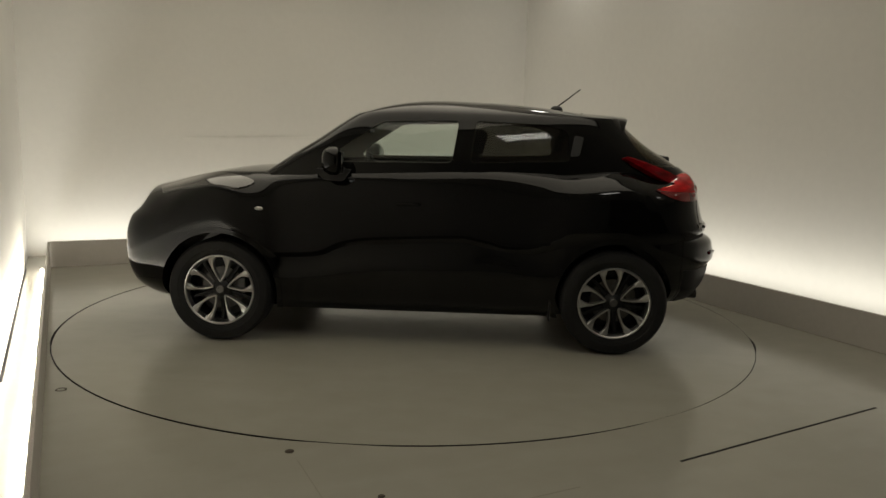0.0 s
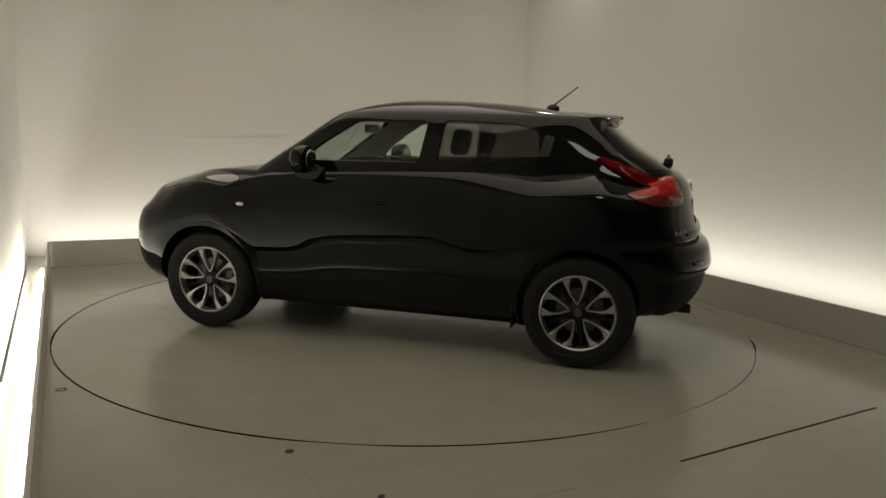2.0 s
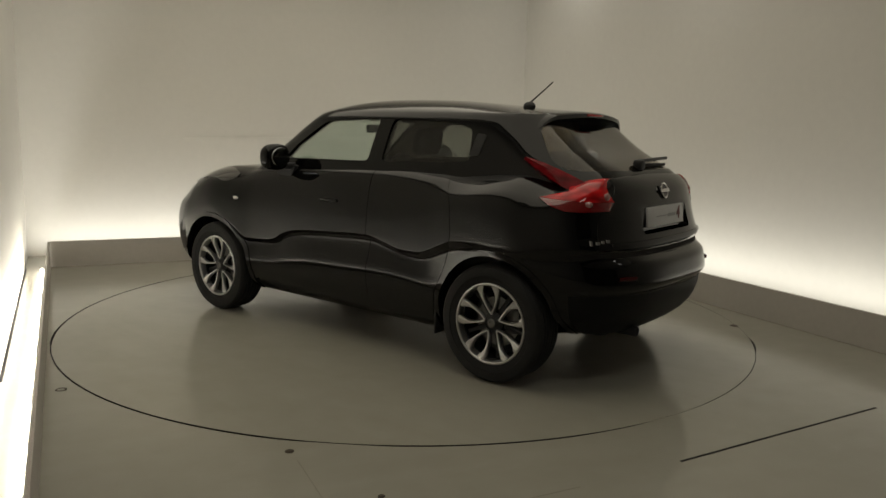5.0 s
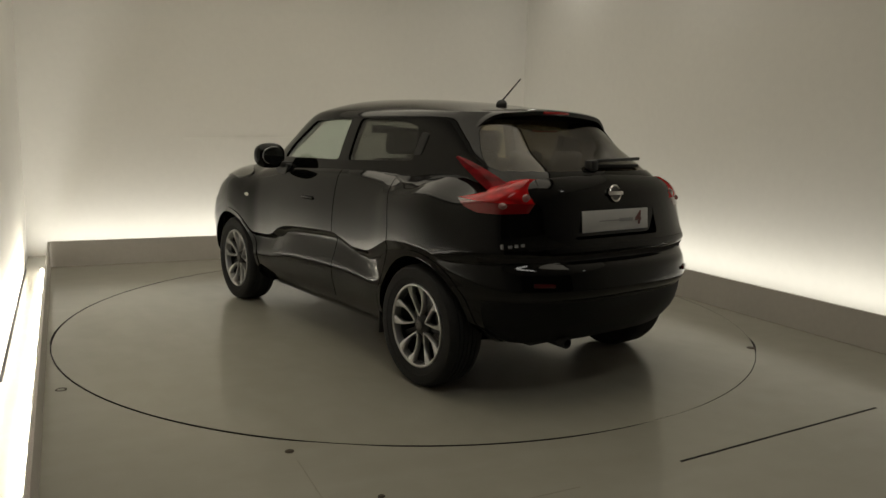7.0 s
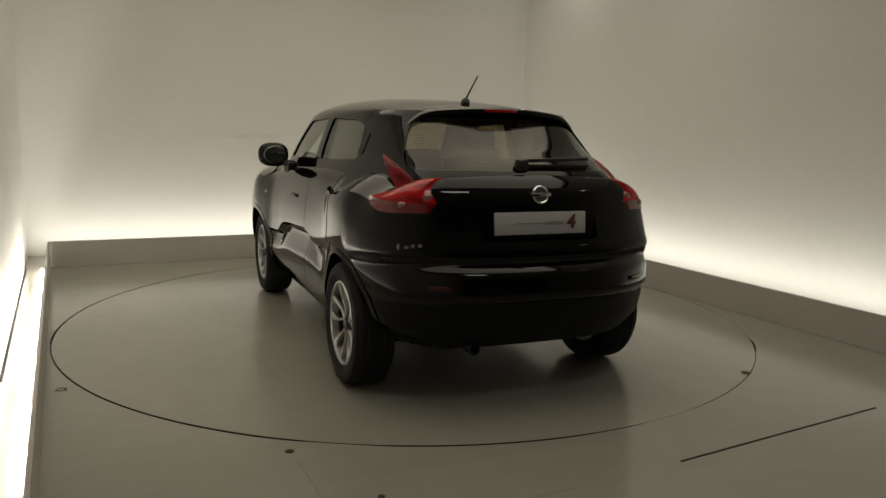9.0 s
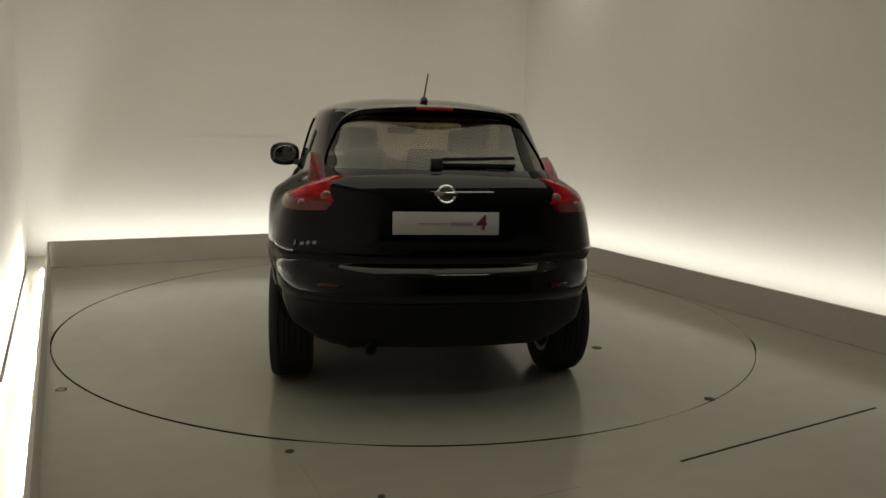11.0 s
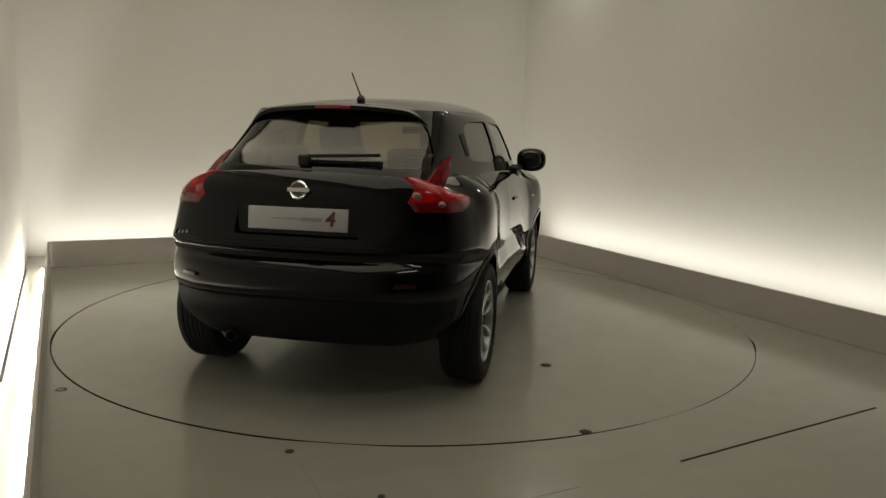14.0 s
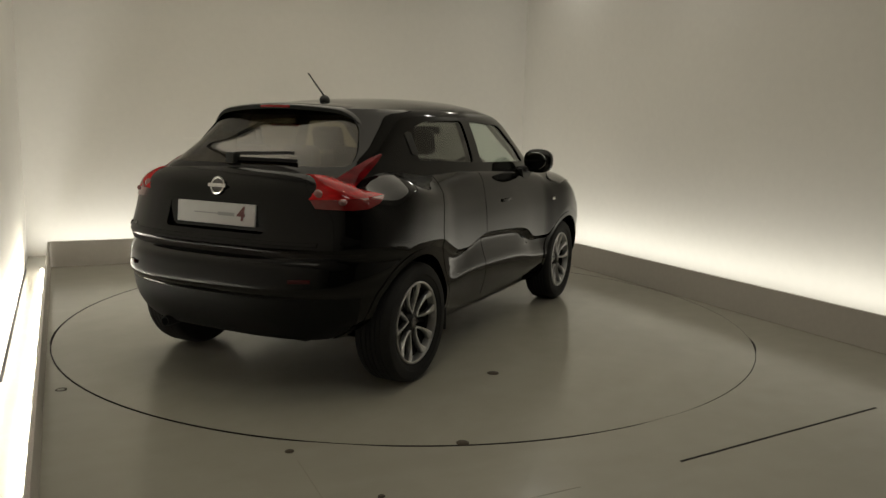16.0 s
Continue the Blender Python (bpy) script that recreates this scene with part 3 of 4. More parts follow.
def mirrored(ob, name):
    """The same part on the other side of the car."""
    me = ob.data.copy()
    me.transform(Matrix.Diagonal((1, -1, 1, 1)))
    me.flip_normals()
    twin = new(name, me)
    twin.parent = ob.parent
    if "label" in ob:
        tagged(twin, ob["label"])
    return twin


def skin_piece(name, solid, tool, mat, parent, label, twin=True):
    """A raised piece that follows the body's own surface inside an outline."""
    ob = mesh_object(name, solid, mat, parent, label)
    cut(ob, [tool], "INTERSECT")
    ob.data.materials.clear()
    ob.data.materials.append(mat)
    return (ob, mirrored(ob, name)) if twin else (ob,)


def build_lamps():
    block = [(-1.50, 1.052), (-1.56, 1.046), (-1.815, 1.030), (-1.803, 1.055), (-1.778, 1.10), (-1.75, 1.15), (-1.62, 1.15), (-1.585, 1.118), (-1.635, 1.086)]
    lamps = skin_piece("tail_lamp", fattened(lower_body(), 0.007), prism(block, "y", 0.40, 1.0), M_LENS, car, "red boomerang-shaped tail lamp lens")
    # lower half cut out apart so that its darker red stands for shade
    low = [(-1.50, 1.050), (-1.575, 1.010), (-1.66, 0.985), (-1.74, 0.982), (-1.813, 0.986), (-1.814, 1.029), (-1.56, 1.045)]
    bands = skin_piece("lower_lens", fattened(lower_body(), 0.006), prism(low, "y", 0.40, 1.0), M_LENS_SHADED, lamps[0], "lower lens, painted darker red for shade", twin=False)
    twin = mirrored(bands[0], "lower_lens")
    twin.parent = lamps[1]
    outer = [(-1.315, 0.652, 1.242), (-1.38, 0.664, 1.206), (-1.45, 0.670, 1.170), (-1.52, 0.673, 1.132), (-1.60, 0.674, 1.092)]
    inner = [(-1.335, 0.650, 1.252), (-1.44, 0.640, 1.224), (-1.55, 0.627, 1.184), (-1.66, 0.608, 1.136), (-1.775, 0.585, 1.075)]
    rows = []
    for p, q in zip(outer, inner):
        p, q = Vector(p), Vector(q)
        mid = (p + q) / 2 + Vector((-0.006, 0.008, 0.004))
        sink = Vector((0.05, -0.06, -0.02))
        rows.append([p, mid, q, q + sink, p + sink])
    bm = grid_mesh(rows, close_v=True)
    bm.verts.ensure_lookup_table()
    bm.faces.new([bm.verts[i] for i in range(5)])
    bm.faces.new([bm.verts[20 + i] for i in range(5)])
    uppers = [part("lamp_arm", bm, M_ARMLENS, lamps[0], "dark red upper arm of the tail lamp")]
    twin = mirrored(uppers[0], "lamp_arm")
    twin.parent = lamps[1]
    for lamp, sgn in zip(lamps, (1, -1)):
        bm = bmesh.new()
        bmesh.ops.create_uvsphere(bm, u_segments=24, v_segments=12, radius=1)
        moved(bm, pose(-1.783, 0.575 * sgn, 1.052) @ Matrix.Diagonal((0.022, 0.032, 0.030, 1)))
        part("reversing_lens", bm, M_PINK, lamp, "round pale reversing lens")
        bm = bmesh.new()
        bmesh.ops.create_uvsphere(bm, u_segments=20, v_segments=10, radius=1)
        moved(bm, pose(-1.738, 0.692 * sgn, 1.020) @ Matrix.Diagonal((0.030, 0.024, 0.020, 1)))
        part("indicator_lens", bm, M_PINK, lamp, "pale red indicator lens")
    top = [(1.02, 0.80), (1.13, 0.87), (1.40, 0.86), (1.66, 0.76), (1.72, 0.64), (1.48, 0.67), (1.24, 0.71)]
    skin_piece("front_lamp", fattened(lower_body(), 0.008), prism(rounded(top, 0.05), "z", 0.86, 1.2), M_TOPLENS, car, "long smoky lamp lens on top of the wing")
    for sgn in (1, -1):
        bm = bmesh.new()
        bmesh.ops.create_uvsphere(bm, u_segments=32, v_segments=16, radius=1)
        moved(bm, pose(1.885, 0.52 * sgn, 0.73) @ Matrix.Diagonal((0.07, 0.12, 0.10, 1)))
        part("headlamp", bm, M_DARKLENS, car, "round dark-glazed headlamp")
        bm = bmesh.new()
        bmesh.ops.create_uvsphere(bm, u_segments=24, v_segments=12, radius=1)
        moved(bm, pose(1.0, 0.872 * sgn, 0.872) @ Matrix.Diagonal((0.034, 0.010, 0.014, 1)))
        part("side_repeater", bm, M_REPEATER, car, "small oval clear side repeater")


build_lamps()


def build_arches():
    for wx in (1.265, -1.265):
        ring = lathe([(0.371, 0.55), (0.402, 0.55), (0.402, 1.1), (0.371, 1.1)], 64, "y")
        skin_piece("wheel_arch_lip", fattened(lower_body(), 0.005), moved(ring, pose(wx, 0, 0.345)), M_PAINT, car, "black rolled wheel arch edge")


build_arches()


def build_panels():
    """Doors, tailgate and bumper stand a hair proud of the shell, so that the gaps between them show."""
    front = [(0.655, 1.135), (0.70, 0.80), (0.68, 0.50), (0.63, 0.31), (-0.298, 0.31), (-0.298, 1.145)]
    rear = [(-0.306, 1.145), (-0.306, 0.31), (-0.845, 0.31), (-0.862, 0.45), (-0.94, 0.625), (-0.985, 0.80), (-0.965, 0.98), (-0.90, 1.08), (-0.86, 1.145)]
    doors = []
    for name, outline in (("front_door", front), ("rear_door", rear)):
        doors.append(skin_piece(name, fattened(lower_body(), 0.0022), prism(rounded(outline, 0.03), "y", 0.70, 1.0), M_PAINT, car, "glossy black car door"))
    gate = skin_piece("tailgate", fattened(lower_body(), 0.0022), prism(rounded([(-0.70, 0.770), (0.70, 0.770), (0.66, 0.95), (0.50, 1.10), (0.48, 1.19), (-0.48, 1.19), (-0.50, 1.10), (-0.66, 0.95)], 0.04), "x", -2.2, -1.66), M_PAINT, car, "glossy black tailgate", twin=False)[0]
    cut(gate, [prism(rounded([(-0.335, 0.85), (0.335, 0.85), (0.32, 1.005), (-0.32, 1.005)], 0.03), "x", -2.1, -1.869)])
    skin_piece("rear_bumper", fattened(lower_body(), 0.0022), box(-2.3, -1.685, -1.0, 1.0, 0.15, 0.742), M_PAINT, car, "glossy black rear bumper", twin=False)
    skin_piece("bumper_valance", fattened(lower_body(), 0.004), box(-2.3, -1.70, -1.0, 1.0, 0.15, 0.545), M_VALANCE, car, "matt black plastic lower bumper", twin=False)
    return doors[0]


FRONT_DOORS = build_panels()


def build_spoiler():
    rows = []
    for k in range(41):
        t = -1 + k / 20
        y = 0.555 * math.copysign(1 - (1 - abs(t)) ** 1.6, t) if abs(t) > 0.001 else 0.0
        d = smooth01((abs(t) - 0.45) / 0.55)
        z = 1.514 - 0.030 * (abs(y) / 0.45) ** 2 - 0.100 * d**1.6
        x = -1.405 + 0.05 * (abs(y) / 0.45) ** 2 + 0.02 * d
        th = 0.030 - 0.012 * d
        rows.append([(x + 0.30, y * 0.97, z + 0.010 + 0.01 * (1 - d)), (x + 0.10, y * 0.99, z + 0.008), (x + 0.015, y, z), (x, y, z - 0.008), (x + 0.004, y, z - th), (x + 0.03, y * 0.985, z - th - 0.006), (x + 0.20, y * 0.95, z - th - 0.012)])
    bm = grid_mesh(rows, close_v=True)
    bm.verts.ensure_lookup_table()
    bm.faces.new([bm.verts[i] for i in range(7)])
    bm.faces.new([bm.verts[40 * 7 + i] for i in range(7)])
    spoiler = part("roof_spoiler", bm, M_PAINT, car, "black lip spoiler over the rear window")
    part("high_brake_lamp", box(-1.409, -1.39, -0.10, 0.10, 1.489, 1.504, 0.004), M_RED, spoiler, "narrow red high brake lamp")
    base = bmesh.new()
    bmesh.ops.create_uvsphere(base, u_segments=24, v_segments=12, radius=1)
    moved(base, pose(-0.93, 0, 1.555) @ Matrix.Diagonal((0.045, 0.022, 0.030, 1)))
    antenna = part("antenna", base, M_PLASTIC, car, "short black roof antenna")
    rod = lathe([(0.0, 0.0), (0.0055, 0.0), (0.0045, 0.12), (0.004, 0.215), (0.0, 0.217)], 12, "z", closed=False)
    part("antenna_rod", moved(rod, pose(-0.925, 0, 1.57, 0, -52, 0)), M_PLASTIC, antenna)


build_spoiler()


def build_mirrors():
    for sgn in (1, -1):
        bm = bmesh.new()
        bmesh.ops.create_uvsphere(bm, u_segments=40, v_segments=24, radius=1)
        for v in bm.verts:
            x, y, z = v.co
            p = 0.72
            v.co = Vector((math.copysign(abs(x) ** p, x), math.copysign(abs(y) ** p, y), math.copysign(abs(z) ** p, z)))
            n = (abs(v.co.x) ** 2.6 + abs(v.co.y) ** 2.6 + abs(v.co.z) ** 2.6) ** (1 / 2.6)
            v.co /= max(n, 1e-6)
            v.co.x *= 0.085 if v.co.x > 0 else 0.040
            v.co.y *= 0.112
            v.co.z *= 0.088
        moved(bm, pose(0.50, 0.898 * sgn, 1.185, 0, 0, 6 * sgn))
        shell = part("door_mirror", bm, M_PAINT, car, "glossy black door mirror")
        glass_face = lathe([(0.0, 0.004), (0.93, 0.004), (0.97, 0.0), (0.0, 0.0)], 40, "z", closed=False)
        moved(glass_face, pose(0.457, 0.893 * sgn, 1.185, 0, -90, 6 * sgn) @ Matrix.Diagonal((0.066, 0.088, 1, 1)))
        part("mirror_glass", glass_face, M_MIRROR, shell, "silver mirror glass")
        stalk = box(0.46, 0.58, 0.70, 0.83, 1.10, 1.145, 0.018)
        if sgn < 0:
            moved(stalk, Matrix.Diagonal((1, -1, 1, 1)))
        part("mirror_foot", stalk, M_PLASTIC, shell)
        # black corner piece between mirror and window
        tri = prism(rounded([(0.66, 1.13), (0.42, 1.13), (0.47, 1.05), (0.60, 1.06)], 0.02), "y", 0.74 if sgn > 0 else -0.80, 0.80 if sgn > 0 else -0.74)
        part("mirror_corner", tri, M_PLASTIC, FRONT_DOORS[0 if sgn > 0 else 1])
        handle = box(-0.03, 0.13, 0.824, 0.848, 0.912, 0.934, 0.009)
        if sgn < 0:
            moved(handle, Matrix.Diagonal((1, -1, 1, 1)))
        part("door_handle", handle, M_PAINT, FRONT_DOORS[0 if sgn > 0 else 1], "black door handle")


build_mirrors()


def build_pillar_handles():
    outline = rounded([(-0.992, 1.375), (-1.052, 1.365), (-1.025, 1.245), (-0.965, 1.240)], 0.015)
    skin_piece("rear_door_handle", cabin_solid(-0.006, 1.02), prism(outline, "y", 0.45, 0.9), M_PLASTIC, car, "black handle hidden in the rear pillar")


build_pillar_handles()


def build_tail_trim():
    tilt = pose(-1.881, 0, 0.934, 0, 5.0, 0)
    plate = part("number_plate", moved(box(-0.006, 0.006, -0.262, 0.262, -0.056, 0.056, 0.003), tilt), M_PLATE, car, "white show plate with grey and red markings")
    for y0, y1, z0, z1, mat in ((0.14, -0.02, -0.004, 0.002, M_INK), (-0.02, -0.13, -0.010, 0.008, M_INK)):
        part("marking", moved(box(-0.0085, -0.0065, min(y0, y1), max(y0, y1), z0, z1), tilt), mat, plate)
    text = bpy.data.curves.new("figure", "FONT")
    text.body, text.size, text.shear, text.offset, text.extrude, text.align_x, text.align_y = "4", 0.098, 0.12, 0.003, 0.001, "CENTER", "CENTER"
    source = new("figure_source", text)
    bpy.context.view_layer.update()
    figure_mesh = bpy.data.meshes.new_from_object(source.evaluated_get(bpy.context.evaluated_depsgraph_get()))
    bpy.data.objects.remove(source)
    # stands upright on the plate's outer face, read from behind the car
    figure_mesh.transform(tilt @ Matrix(((0, 0, -1, -0.0085), (-1, 0, 0, -0.172), (0, 1, 0, 0.002), (0, 0, 0, 1))))
    figure_mesh.materials.clear()
    figure_mesh.materials.append(M_REDINK)
    figure = new("figure", figure_mesh)
    figure.parent = plate
    tagged(figure, "dark red figure four")
    badge = part("badge", moved(lathe([(0.036, 0.0), (0.046, 0.0), (0.047, 0.006), (0.042, 0.010), (0.036, 0.006)], 40, "z"), pose(-1.862, 0, 1.074, 0, -76, 0)), M_CHROME, car, "round chrome badge")
    part("badge_bar", moved(box(-0.010, 0.010, -0.058, 0.058, 0.002, 0.011, 0.002), pose(-1.862, 0, 1.074, 0, -76, 0)), M_CHROME, badge)
    part("badge_back", moved(lathe([(0.0, 0.002), (0.037, 0.002)], 32, "z", closed=False), pose(-1.862, 0, 1.074, 0, -76, 0)), M_DISC, badge)
    for k, (wide, high) in enumerate(((0.008, 0.024), (0.017, 0.014), (0.015, 0.016), (0.017, 0.014))):
        y, z = 0.735 - 0.030 * k, 0.815 + 0.004 * k
        chip = [(y, z), (y - wide, z), (y - wide - 0.005, z + high), (y - 0.005, z + high)]
        skin_piece("lettering_bar", fattened(lower_body(), 0.006), prism(chip, "x", -2.1, -1.6), M_LETTER, car, "small chrome lettering bar", twin=False)
    for sgn in (1, -1):
        strip = box(-0.006, 0.006, -0.055, 0.055, -0.010, 0.010, 0.003)
        part("bumper_reflector", moved(strip, pose(-1.932, 0.565 * sgn, 0.640, 0, 0, -29 * sgn)), M_REFLECTOR, car, "thin dark red bumper reflector")
    skin_piece("bumper_gap", fattened(lower_body(), 0.0006), box(-2.2, -1.69, -0.85, 0.85, 0.744, 0.768), M_PIT, car, "dark gap between tailgate and bumper", twin=False)
    skin_piece("tailgate_strip", fattened(lower_body(), 0.010), box(-2.2, -1.70, -0.62, 0.62, 0.806, 0.822), M_PAINT, car, "black handle strip on the tailgate", twin=False)
    wiper = part("rear_wiper", box(-1.745, -1.685, 0.0, 0.06, 1.185, 1.245, 0.014), M_PLASTIC, car, "black rear wiper")
    arm = bmesh.new()
    box(-0.40, 0.0, -0.011, 0.011, -0.008, 0.010, 0.004, arm)
    part("wiper_arm", moved(arm, pose(-1.712, 0.03, 1.236, 0, 0, 90) @ pose(0, 0, 0, 0, 2, 0)), M_PLASTIC, wiper)
    blade = box(-0.41, -0.02, -0.008, 0.008, -0.012, 0.006, 0.003)
    part("wiper_blade", moved(blade, pose(-1.700, 0.03, 1.213, 0, 0, 90)), M_RUBBER, wiper)
    pipe = lathe([(0.024, 0.0), (0.028, 0.0), (0.030, 0.004), (0.028, 0.16), (0.024, 0.16)], 28, "z")
    part("exhaust_pipe", moved(pipe, pose(-1.91, 0.36, 0.315, 0, 90, 0)), M_GREYALLOY, car, "dull steel exhaust tip")
    part("silencer", box(-1.78, -1.55, 0.18, 0.50, 0.275, 0.40, 0.04), M_PLASTIC, car)
    part("rear_axle", box(-1.33, -1.22, -0.64, 0.64, 0.24, 0.36, 0.03), M_PLASTIC, car, "black rear axle beam")
    # added box: blocks light under the tail and fills the underside with black
    part("added_tray", box(-1.78, -1.36, -0.50, 0.50, 0.285, 0.35, 0.03), M_PLASTIC, car, "black plastic tray added to darken the underside")
    for sgn in (1, -1):
        flap = box(-0.868, -0.858, min(0.70 * sgn, 0.84 * sgn), max(0.70 * sgn, 0.84 * sgn), 0.20, 0.34, 0.004)
        part("mud_flap", flap, M_PLASTIC, car)


build_tail_trim()


def seat(x, y, tag_name="front_seat"):
    ob = part(tag_name, box(x - 0.02, x + 0.46, y - 0.24, y + 0.24, 0.52, 0.72, 0.06), M_SEAT, car, "dark cloth car seat")
    back = box(-0.06, 0.06, -0.23, 0.23, 0.0, 0.56, 0.05, seg=3)
    part("seat_back", moved(back, pose(x, y, 0.66, 0, -16, 0)), M_SEAT, ob)
    head = box(-0.045, 0.045, -0.12, 0.12, 0.585, 0.76, 0.04, seg=3)
    part("headrest", moved(head, pose(x, y, 0.66, 0, -14, 0)), M_SEAT, ob)
    for dy in (-0.05, 0.05):
        part("headrest_post", moved(lathe([(0.0, 0.54), (0.006, 0.54), (0.006, 0.60), (0.0, 0.60)], 10, "z", closed=False), pose(x, y + dy, 0.66, 0, -14, 0)), M_CHROME, ob)


def build_interior():
    seat(-0.22, 0.36)
    seat(-0.22, -0.36)
    bench = part("rear_bench", box(-0.98, -0.52, -0.58, 0.58, 0.52, 0.74, 0.06), M_SEAT, car, "dark cloth rear bench")
    part("bench_back", moved(box(-0.06, 0.06, -0.57, 0.57, 0.0, 0.50, 0.05, seg=3), pose(-1.0, 0, 0.66, 0, -18, 0)), M_SEAT, bench)
    for y in (-0.36, 0.0, 0.36):
        part("headrest", moved(box(-0.04, 0.04, -0.12, 0.12, 0.51, 0.64, 0.035, seg=3), pose(-1.0, y, 0.66, 0, -16, 0)), M_SEAT, bench)
    part("dashboard", prism(rounded([(0.52, 0.60), (0.52, 0.98), (0.58, 1.10), (0.77, 1.13), (0.77, 0.60)], 0.06), "y", -0.61, 0.61), M_PLASTIC, car, "black dashboard")
    ring = bmesh.new()
    rows = []
    for k in range(40):
        a = 2 * math.pi * k / 40
        rows.append([((0.178 + 0.014 * math.cos(b)) * math.cos(a), (0.178 + 0.014 * math.cos(b)) * math.sin(a), 0.014 * math.sin(b)) for b in [2 * math.pi * j / 10 for j in range(10)]])
    grid_mesh(rows, close_u=True, close_v=True, bm=ring)
    m = pose(0.42, -0.36, 1.03, 0, -68, 0)
    wheel = part("steering_wheel", moved(ring, m), M_PLASTIC, car, "black steering wheel")
    part("wheel_boss", moved(box(-0.05, 0.05, -0.165, 0.165, -0.03, 0.01, 0.015), m), M_PLASTIC, wheel)
    part("rear_view_mirror", box(0.40, 0.43, -0.11, 0.11, 1.36, 1.42, 0.012), M_PLASTIC, car)
    liner = hollow_cabin(0.047, 0.052, 1.16)
    cut(liner, window_tools(-0.004))
    liner.name, liner.parent = "headliner", car
    liner.data.materials.clear()
    liner.data.materials.append(M_LINER)
    part("parcel_shelf", box(-1.56, -1.12, -0.56, 0.56, 1.06, 1.085, 0.008), M_SEAT, car)


build_interior()


# ---- small things on the floor and along the walls ----
def build_marks():
    for x, y, r in ((-1.021, -1.115, 0.034), (-1.999, -1.382, 0.030)):
        cap = lathe([(0.0, 0.004), (r * 0.8, 0.004), (r, 0.001), (r, -0.002), (0.0, -0.002)], 20, "z", closed=False)
        part("bolt_cap", moved(cap, pose(x, y, 0)), M_BOLT, disc, "dark brown bolt cap")
    for x, y, r in ((-1.484, -2.100, 0.020), (-1.268, -2.629, 0.014)):
        cap = lathe([(0.0, 0.005), (r * 0.7, 0.005), (r, 0.002), (r, -0.002), (0.0, -0.002)], 18, "z", closed=False)
        ob = tagged(mesh_object("floor_bolt", cap, M_BOLT), "small dark bolt head set in the floor", "bolt", "floor bolts")
        ob.matrix_world = ROOM @ pose(x, y, 0)
    ring = lathe([(0.020, 0.001), (0.024, 0.003), (0.028, 0.001)], 28, "z", closed=False)
    ob = tagged(mesh_object("floor_ring", ring, M_BOLT), "small round screw plug rim in the floor", "floor plug")
    ob.matrix_world = ROOM @ pose(-2.379, -0.899, 0)


build_marks()
setting("floor_joint", moved(box(0.0, 1.44, -0.006, 0.006, -0.01, 0.0015), pose(0.02, -2.847, 0, 0, 0, 3.6)), M_PIT, "dark open joint across the floor", "floor joint")
setting("floor_joint_short", box(-0.80, -0.52, -2.868, -2.864, -0.01, 0.001), M_SCRATCH, "faint joint across the floor", "floor joint")
setting("floor_scratch", box(-1.477, -1.474, -2.75, -2.20, -0.01, 0.001), M_SCRATCH, "faint straight scratch in the floor paint", "scratch")
setting("wall_seam", moved(box(0, 1.6, -0.003, 0.01, -0.006, 0.006), pose(-1.19, WALL_B, 1.252, 0, -1.6, 0)), M_SEAM, "faint horizontal seam in the wall", "wall seam")
for name, x0, x1, y0, y1 in (("kerb_joint_back", LEFT - 0.03, RIGHT, BACK - 0.007, BACK), ("kerb_joint_right", RIGHT - 0.007, RIGHT, FRONT, BACK - 0.007)):
    setting(name, box(x0, x1, y0, y1, -0.01, 0.002), M_SCRATCH, "thin darker joint where board and floor meet", "joint")
setting("wall_joint", moved(box(-2.690, -2.676, -0.6, 2.92, 0, 0.004), SKEW), M_PIT, "dark gap along the foot of the wall", "wall joint")
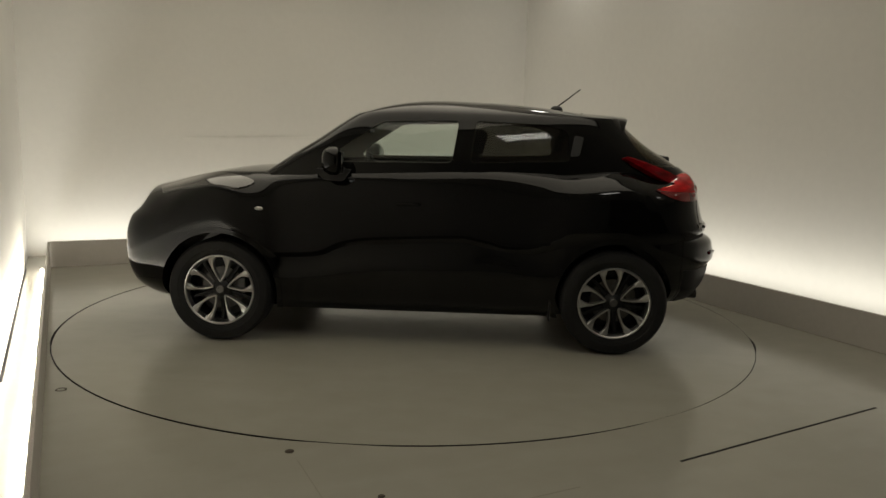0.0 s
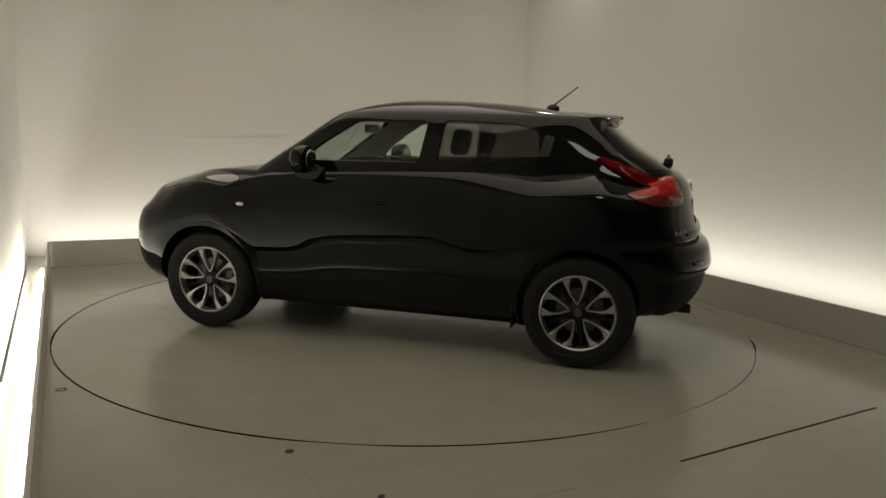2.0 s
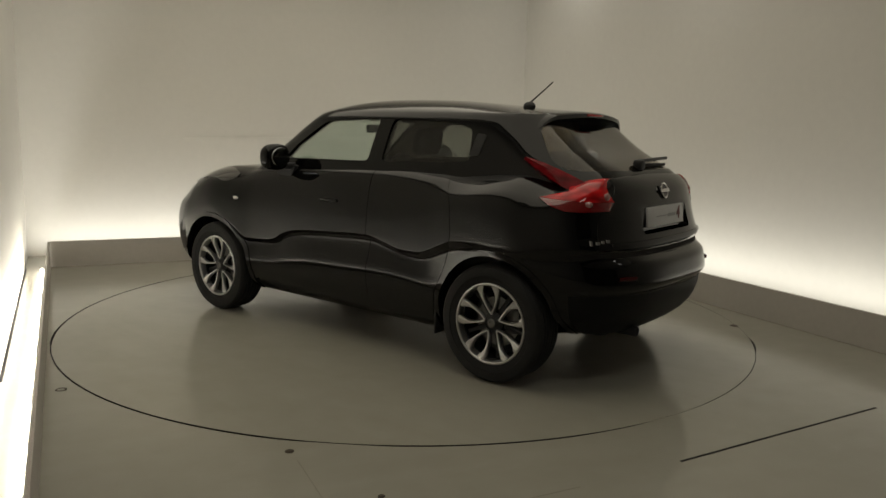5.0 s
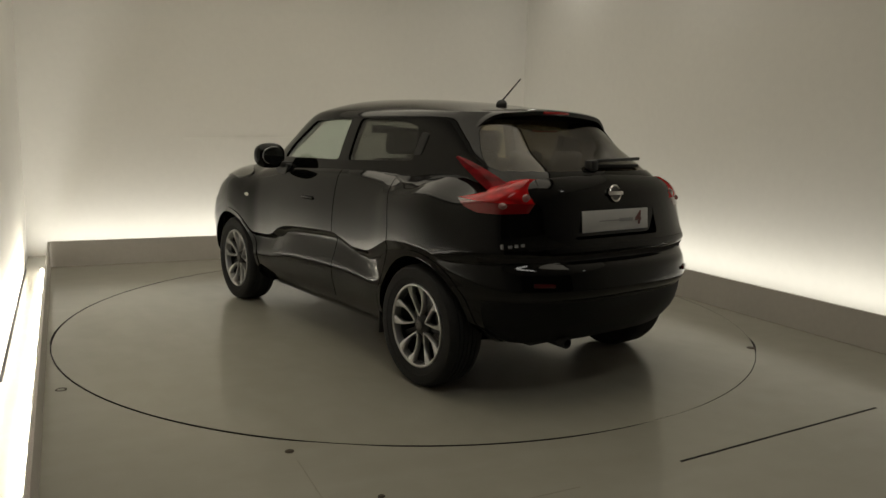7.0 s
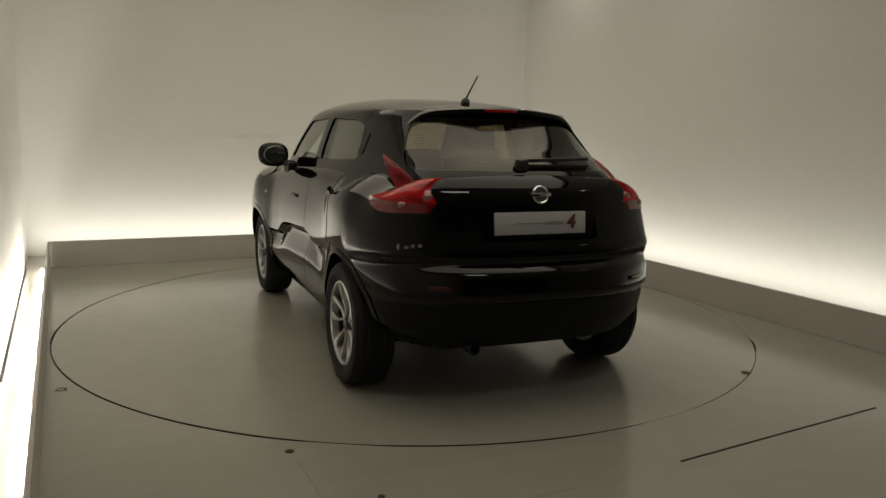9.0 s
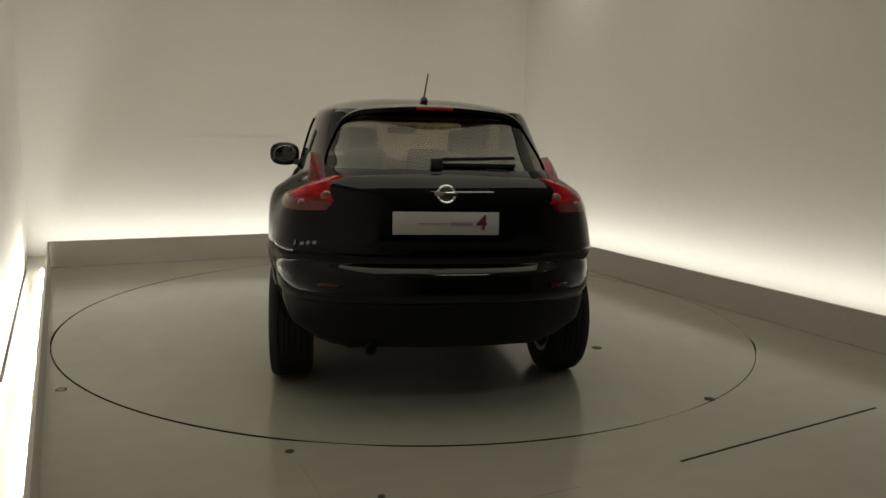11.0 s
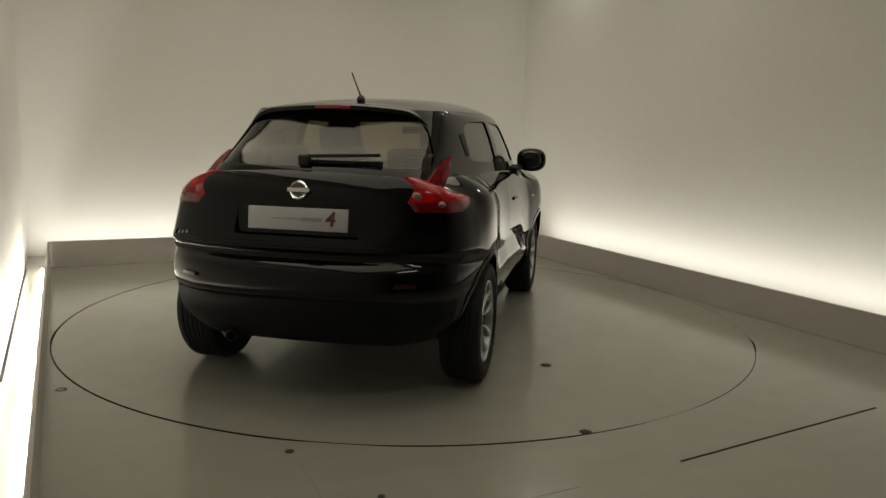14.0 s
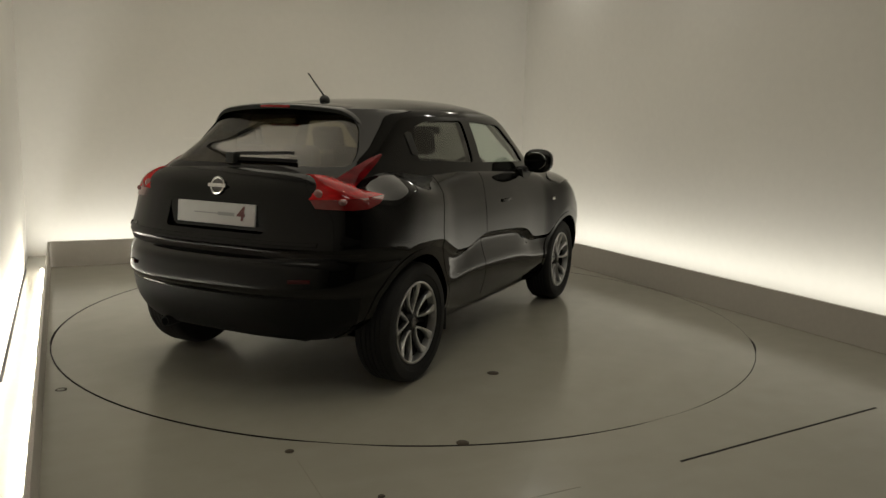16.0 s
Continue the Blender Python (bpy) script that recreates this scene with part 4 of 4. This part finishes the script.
for k in range(4):
    tube = moved(lathe([(0.0, -0.58), (0.012, -0.58), (0.012, 0.58), (0.0, 0.58)], 12, "y", closed=False), pose(0, 0, 0))
    ob = tagged(mesh_object("light_tube", tube, M_TUBE), "glowing white tube behind the low board", "light tube", "trough tubes")
    ob.matrix_world = ROOM @ SKEW @ pose(-2.545, 2.2 - 1.22 * k, 0.012)
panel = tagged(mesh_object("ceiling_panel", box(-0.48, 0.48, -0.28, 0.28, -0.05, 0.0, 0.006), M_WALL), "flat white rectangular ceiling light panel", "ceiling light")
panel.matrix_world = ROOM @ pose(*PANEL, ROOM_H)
for cx, cy, _ in SPOTS:
    shade = box(-0.15, 0.15, -0.15, 0.15, -0.05, 0.0, 0.006)
    ob = tagged(mesh_object("ceiling_spot", shade, M_WALL), "small square white ceiling spotlight", "ceiling light", "ceiling spots")
    ob.matrix_world = ROOM @ pose(cx, cy, ROOM_H)
softbox = tagged(new("softbox"), "large white fabric light box hung over the turntable", "ceiling light")
softbox.matrix_world = ROOM @ pose(-0.25, -0.2, ROOM_H - 0.15)
part("fabric", box(-1.90, 1.90, -2.75, 2.75, 0.0, 0.012, 0.003), M_WALL, softbox, "white diffusing fabric")
for x0, x1, y0, y1 in ((-1.95, 1.95, -2.8, -2.75), (-1.95, 1.95, 2.75, 2.8), (-1.95, -1.90, -2.75, 2.75), (1.90, 1.95, -2.75, 2.75)):
    part("frame_bar", box(x0, x1, y0, y1, -0.02, 0.06, 0.004), M_DARK, softbox, "dark metal frame bar")
for x, y in ((-1.85, -2.7), (1.85, -2.7), (-1.85, 2.7), (1.85, 2.7)):
    part("hanger", moved(lathe([(0.0, 0.0), (0.006, 0.0), (0.006, 0.15), (0.0, 0.15)], 8, "z", closed=False), pose(x, y, 0)), M_DARK, softbox)


def motions():
    rows_car, rows_disc = [], []
    for k in range(33):
        t = k * 0.5
        turn = pose(0, 0, 0, 0, 0, TURN_START + TURN_RATE * t)
        rows_disc.append((t, turn))
        rows_car.append((t, turn @ pose(*CAR_OFFSET, 0)))
    walk(car, rows_car)
    walk(disc, rows_disc)


motions()
